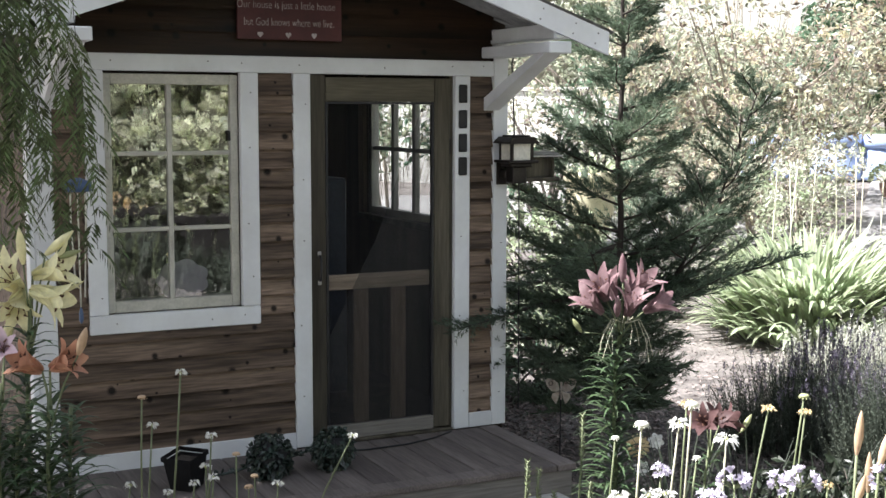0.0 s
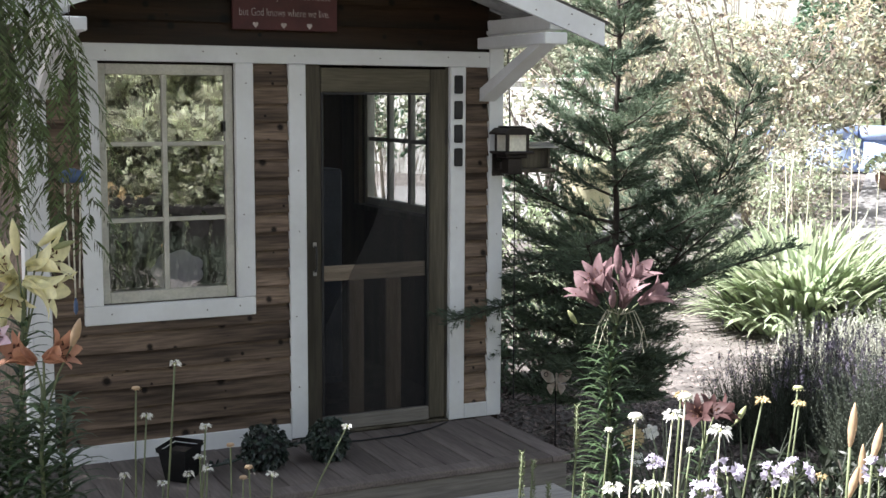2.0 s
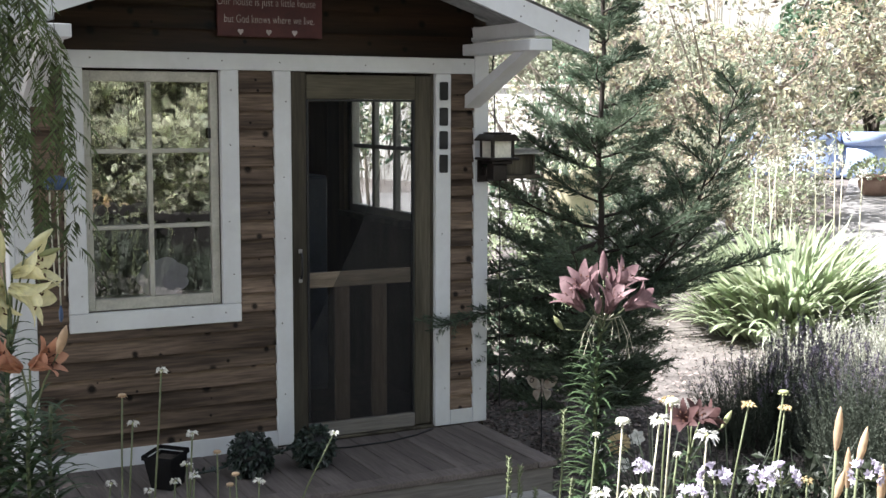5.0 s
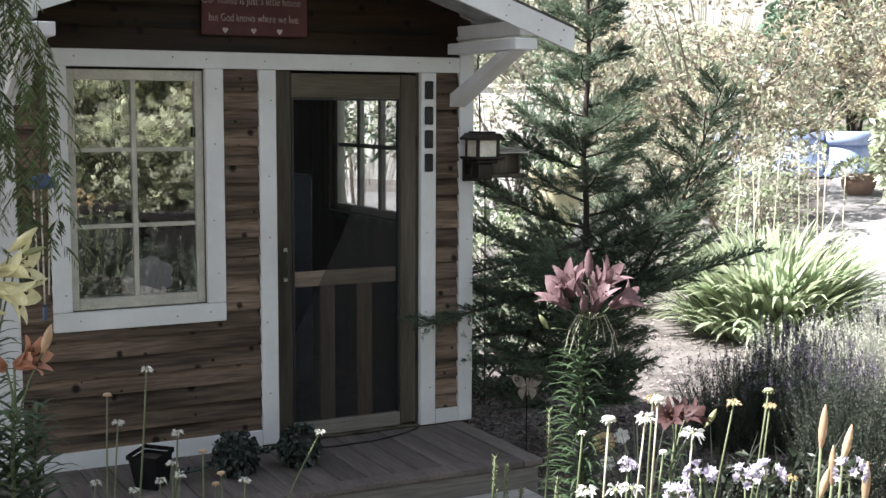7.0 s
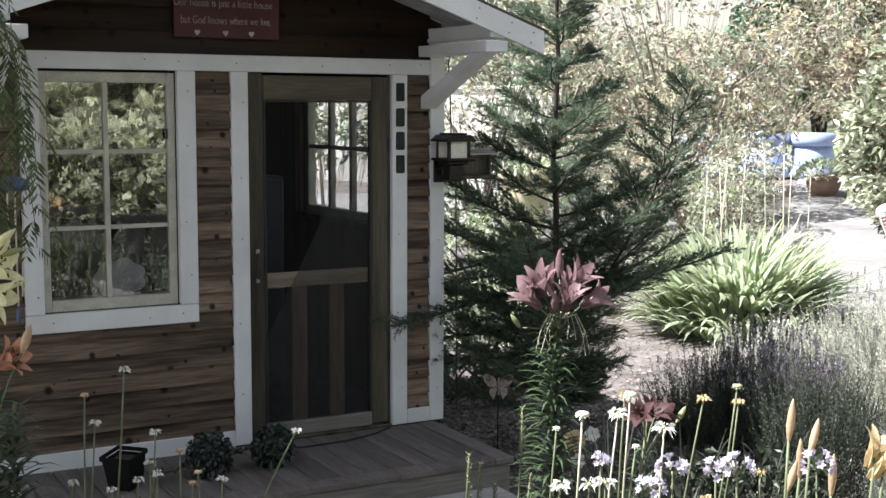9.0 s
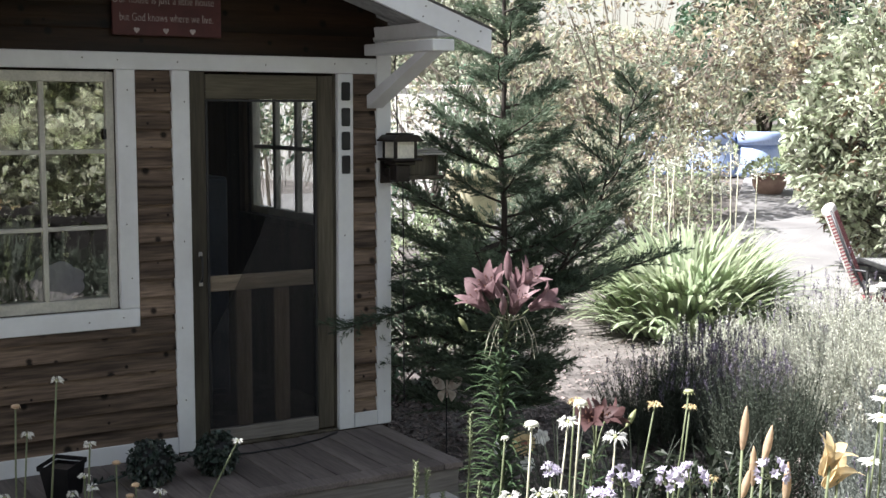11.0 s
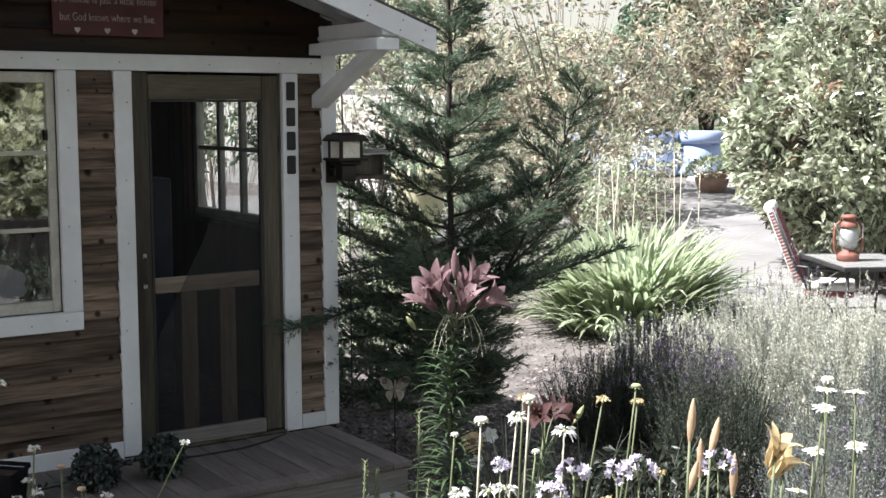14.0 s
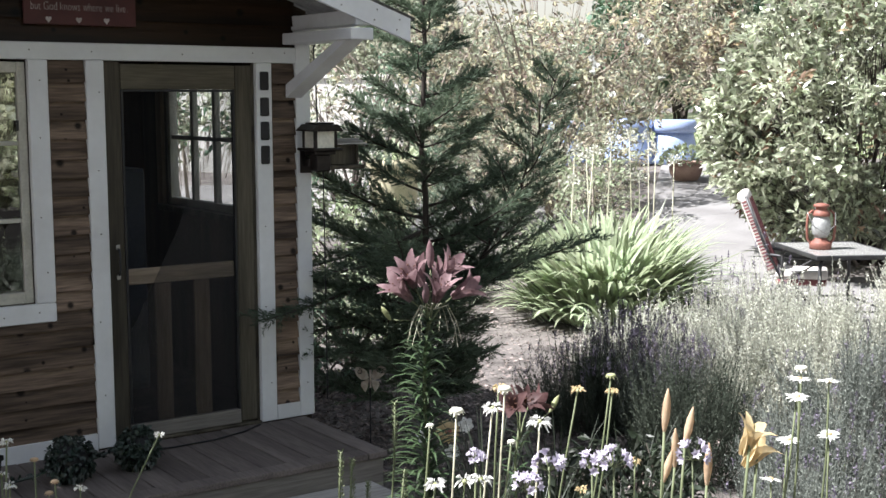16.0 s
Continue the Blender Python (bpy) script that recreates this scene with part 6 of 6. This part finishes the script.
# butterfly and sunflower ornaments in the mulch
bf = thing("butterfly_stake", gz(1.19, 0.0), "rusted cream tin butterfly on a garden stake", "garden ornament")
zb = 0.157 - ground_z(1.19, 0.0)
g = Geo()
g.tube([V((0, 0, -0.05)), V((0, 0, zb))], 0.004, 0.004, 5)
g.done("stake", M_BLACK, bf)
def wing(sx, up):
    half = [(0.006, 0.0), (0.02, 0.045), (0.055, 0.072), (0.088, 0.076), (0.1, 0.06), (0.09, 0.028), (0.062, -0.004), (0.03, -0.012)] if up else \
           [(0.006, -0.006), (0.03, -0.014), (0.055, -0.02), (0.06, -0.045), (0.045, -0.07), (0.03, -0.088), (0.018, -0.06)]
    bm = prism([(sx * x, z) for x, z in half], -0.002, 0.002)
    bmesh.ops.transform(bm, matrix=Matrix.Translation((0, 0, zb)) @ Matrix.Rotation(radians(-26), 4, "Z") @ Matrix.Rotation(sx * -0.25, 4, "Z"), verts=bm.verts)
    return part("wing", bm, M_PALETIN, bf)
for sx in (-1, 1):
    wing(sx, True)
    wing(sx, False)
    g = Geo()
    c = V((sx * 0.068, -0.006, zb + 0.045))
    c = Matrix.Rotation(radians(-26), 4, "Z") @ Matrix.Rotation(sx * -0.25, 4, "Z") @ c
    ring = [c + V((0.014 * math.cos(a), 0, 0.013 * math.sin(a))) for a in [i * 0.698 for i in range(10)]]
    g.tube(ring, 0.0022, 0.0022, 4)
    g.done("wing_spot", M_BLACK, bf)
g = Geo()
g.tube([V((0, -0.006, zb - 0.06)), V((0, -0.008, zb)), V((0, -0.006, zb + 0.05))], 0.005, 0.008, 6)
g.done("body", M_PALETIN, bf)

sf = thing("sunflower_stake", gz(1.09, -0.97), "painted tin sunflower with pale petals on a stake", "garden ornament")
zs = 0.05 - ground_z(1.09, -0.97)
g = Geo()
g.tube([V((0, 0, -0.05)), V((0, 0, zs))], 0.004, 0.004, 5)
g.done("stake", M_BLACK, sf)
ax = V((-0.45, -0.85, 0.25)).normalized()
u = ax.orthogonal().normalized()
w = ax.cross(u)
g = Geo()
for i in range(16):
    a = i * math.pi / 8
    petal(g, V((0, 0, zs)) + ax * 0.004, ax, u * math.cos(a) + w * math.sin(a), 0.075, 0.028, 2.4, 0.1)
g.done("petals", M_GOLD, sf, "", True)
bm = lathe([(0.005, 0.0), (0.034, 0.002), (0.03, 0.012), (0.005, 0.016)], 14)
bmesh.ops.transform(bm, matrix=Matrix.Translation((0, 0, zs)) @ ax.to_track_quat("Z", "Y").to_matrix().to_4x4(), verts=bm.verts)
part("centre", bm, M_RUST, sf, "", True)
for dx, dz in ((0.09, 0.03), (0.02, -0.12), (-0.12, -0.02)):
    c = V((dx, -dx * 0.45, zs + dz))
    g = Geo()
    for i in range(6):
        a = i * math.pi / 3
        petal(g, c, ax, u * math.cos(a) + w * math.sin(a), 0.05, 0.035, 2.2, 0.1)
    fl = g.done("small_flower", M_WHITEP, sf, "", True)

# ---- the sitting place ----
TX, TY = 6.50, 0.66
TZ = ground_z(TX, TY) + 0.018
TOP = 0.52 - TZ
tb = thing("garden_table", (TX, TY, TZ), "square grey metal patio table with glass top", "table")
tb.rotation_euler = (0, 0, radians(-30))
HX, HY = 0.36, 0.50
part("glass_top", block(-HX, HX, -HY, HY, TOP - 0.012, TOP, 0.005), M_TABLETOP, tb)
for a, b, c, d in ((-HX - 0.025, HX + 0.025, -HY - 0.025, -HY - 0.001), (-HX - 0.025, HX + 0.025, HY + 0.001, HY + 0.025), (-HX - 0.025, -HX - 0.001, -HY, HY), (HX + 0.001, HX + 0.025, -HY, HY)):
    part("rim", block(a, b, c, d, TOP - 0.038, TOP + 0.004, 0.01, seg=2), M_GREYMETAL, tb)
LX, LY = HX - 0.04, HY - 0.05
for sx in (-1, 1):
    for sy in (-1, 1):
        g = Geo()
        g.tube([V((sx * (LX - 0.04), sy * (LY - 0.04), TOP - 0.03)), V((sx * LX, sy * LY, TOP - 0.10)), V((sx * LX, sy * LY, 0.3)), V((sx * (LX + 0.02), sy * (LY + 0.02), 0.0))], 0.016, 0.016, 8)
        g.done("leg", M_GREYMETAL, tb, "", True)
for sx in (-1, 1):
    for e in ([V((sx * LX, -LY, 0.30)), V((sx * LX, LY, 0.30))], [V((-LX, sx * LY, 0.301)), V((LX, sx * LY, 0.301))]):
        g = Geo()
        g.tube(e, 0.009, 0.009, 6)
        g.done("stretcher", M_GREYMETAL, tb, "", True)

# hurricane lantern on the table
hl = thing("hurricane_lantern", (6.36, 0.72, 0.521), "rusty red hurricane lantern with clear glass globe", "lantern")
part("tank", lathe([(0.085, 0.0), (0.095, 0.005), (0.098, 0.05), (0.09, 0.065), (0.055, 0.085), (0.05, 0.10)], 20), M_RUST, hl, "", True)
part("globe", lathe([(0.055, 0.112), (0.075, 0.14), (0.085, 0.19), (0.08, 0.25), (0.06, 0.295)], 20), M_GLOBE, hl, "", True)
part("burner", lathe([(0.05, 0.1005), (0.055, 0.105), (0.03, 0.112), (0.015, 0.15)], 14), M_STEEL, hl, "", True)
part("chimney_cap", lathe([(0.075, 0.296), (0.08, 0.305), (0.07, 0.335), (0.05, 0.35), (0.05, 0.37), (0.07, 0.378), (0.068, 0.398), (0.03, 0.41)], 20), M_RUST, hl, "", True)
RD = V((0.82, -0.57, 0))
for s in (-1, 1):
    g = Geo()
    g.tube([RD * s * 0.085 + V((0, 0, 0.05)), RD * s * 0.118 + V((0, 0, 0.09)), RD * s * 0.125 + V((0, 0, 0.2)), RD * s * 0.118 + V((0, 0, 0.31)), RD * s * 0.075 + V((0, 0, 0.35))], 0.013, 0.011, 8)
    g.done("side_tube", M_RUST, hl, "", True)
g = Geo()
nrm = V((-RD.y, RD.x, 0))
g.tube([RD * -0.125 + V((0, 0, 0.33)), RD * -0.10 - nrm * 0.09 + V((0, 0, 0.22)), -nrm * 0.12 + V((0, 0, 0.15)), RD * 0.10 - nrm * 0.09 + V((0, 0, 0.22)), RD * 0.125 + V((0, 0, 0.33))], 0.004, 0.004, 6)
g.done("bail", M_STEEL, hl, "", True)

# chair with striped cushion
def patio_chair(at, yaw):
    ch = thing("garden_chair", at, "folding grey patio chair with red and white striped cushion", "chair", "chairs at the garden table")
    ch.rotation_euler = (0, 0, yaw)
    for s in (-1, 1):
        g = Geo()
        g.tube([V((s * 0.25, 0.30, 0.0)), V((s * 0.25, -0.05, 0.42)), V((s * 0.25, -0.22, 0.75)), V((s * 0.25, -0.40, 1.20))], 0.013, 0.013, 8)
        g.done("back_leg", M_GREYMETAL, ch, "", True)
        g = Geo()
        g.tube([V((s * 0.25, -0.35, 0.0)), V((s * 0.25, 0.05, 0.45)), V((s * 0.25, 0.30, 0.62)), V((s * 0.25, 0.0, 0.64)), V((s * 0.25, -0.2, 0.66))], 0.013, 0.013, 8)
        g.done("front_leg", M_GREYMETAL, ch, "", True)
    tilt = Matrix.Translation((0, -0.13, 0.46)) @ Matrix.Rotation(radians(22), 4, "X")
    part("back_cushion", block(-0.23, 0.23, -0.045, 0.045, 0.0, 0.80, 0.03, m=tilt, seg=3), M_CUSHWHITE, ch, "", True)
    for k in range(9):
        x = -0.2 + k * 0.05
        part("stripe", block(x - 0.012, x + 0.012, 0.0455, 0.048, 0.05, 0.76, 0.001, m=tilt), M_CUSHION, ch)
    for k in range(22):
        z = 0.06 + k * 0.032
        for s in (-1, 1):
            part("stripe", block(s * 0.2315 - 0.0015, s * 0.2315 + 0.0015, -0.03, 0.03, z, z + 0.016, 0, m=tilt), M_CUSHION, ch)
    part("head_roll", block(-0.23, 0.23, -0.06, 0.05, 0.72, 0.84, 0.045, m=tilt, seg=3), M_CUSHWHITE, ch, "", True)
    part("seat_cushion", block(-0.24, 0.24, -0.12, 0.36, 0.43, 0.50, 0.03, seg=3), M_CUSHWHITE, ch, "", True)
    part("seat_pad", block(-0.235, 0.235, -0.11, 0.35, 0.37, 0.428, 0.02, seg=2), M_CUSHION, ch, "", True)
    return ch


cx, cy = 6.72, 1.36
patio_chair((cx, cy, ground_z(cx, cy) + 0.02), radians(-142))

# glazed pots
def round_pot(name, at, r, h, mat, label):
    ob = thing(name, at, label, "pot")
    part("body", lathe([(r * 0.52, 0), (r * 0.62, h * 0.05), (r * 0.86, h * 0.45), (r * 0.90, h * 0.7), (r * 0.84, h * 0.82), (r * 0.98, h * 0.86), (r, h * 0.93), (r * 0.98, h), (r * 0.85, h), (r * 0.8, h * 0.9), (0.01, h * 0.88)], 28), mat, ob, "", True)
    return ob


def bell_pot(at, r, h):
    """A big pot set upside down: wide rolled top, flaring body."""
    ob = thing("blue_pot", at, "large glazed cobalt blue garden pot in the sun", "pot", "blue pots")
    part("body", lathe([(r * 1.18, 0), (r * 1.12, h * 0.15), (r * 0.95, h * 0.5), (r * 0.86, h * 0.70)], 32), M_GLAZE, ob, "", True)
    part("rim", lathe([(r * 0.87, h * 0.701), (r * 0.99, h * 0.73), (r * 1.02, h * 0.83), (r * 0.98, h * 0.96), (r * 0.88, h), (0.02, h * 0.985)], 32), M_GLAZE, ob, "", True)


bell_pot(gz(13.95, 10.0), 0.40, 0.80)
bell_pot(gz(13.35, 10.55), 0.42, 0.82)
bell_pot(gz(12.3, 11.2), 0.40, 0.80)
tp = round_pot("terracotta_planter", gz(12.5, 8.3), 0.31, 0.34, M_TERRA, "wide terracotta planter with pale green plant")
g = Geo()
for i in range(420):
    d = rdir(0.0, 1)
    g.leaf(V((d.x * 0.38, d.y * 0.38, 0.3 + d.z * 0.26)), (d + rdir() * 0.6).normalized(), rnd(0.06, 0.11), 0.05, up=rdir())
tagged(g.done("foliage", M_STRAP, tp), kind="stuff")
yp = round_pot("ochre_planter", gz(4.83, 5.37), 0.31, 0.78, M_OCHRE, "wide ochre glazed planter behind the cypress")
yp.location.z += 0.54
plinth = thing("plinth", gz(4.83, 5.37), "pale block plinth under the ochre planter", "plinth")
part("block", block(-0.24, 0.24, -0.24, 0.24, -0.05, 0.54, 0.01), M_PAVE, plinth)
g = Geo()
for i in range(30):
    d = rdir(0.1, 1)
    g.blade(V((d.x * 0.2, d.y * 0.2, 0.69)), d + V((0, 0, 0.6)), 0.45, 0.03, bend=0.5)
tagged(g.done("foliage", M_STRAP, yp), kind="stuff")

# white blooms among the bronze leaves
rose_bush = thing("rose_bush", gz(8.9, 6.3), "tall thin rose stems with white blooms", "shrub")
RB = V(rose_bush.location)
st = Geo()
for x, y, z in ((9.33, 6.15, 2.70), (9.40, 6.10, 2.62), (8.76, 6.50, 2.40), (8.80, 6.45, 2.30), (8.77, 6.47, 2.19), (8.52, 6.61, 2.01), (8.45, 6.66, 2.03), (9.0, 6.3, 1.9), (9.6, 6.0, 2.1), (8.3, 6.7, 1.75)):
    c = V((x, y, z)) - RB
    root = V((rnd(-0.2, 0.2), rnd(-0.2, 0.2), -0.03))
    st.tube([root, root.lerp(c, 0.55) + V((rnd(-0.08, 0.08), rnd(-0.08, 0.08), 0)), c], 0.007, 0.003, 5)
    g = Geo()
    ax = (V((-0.5, -0.5, 0.6)) + rdir() * 0.5).normalized()
    u = ax.orthogonal().normalized()
    w = ax.cross(u)
    for j in range(14):
        a = j * 2.4
        petal(g, c, ax, u * math.cos(a) + w * math.sin(a), rnd(0.05, 0.085), 0.06, rnd(0.3, 1.6), 0.4)
    g.done("flower", M_WHITEP, rose_bush, "", True)
st.done("stem", M_STALK, rose_bush, "", True)
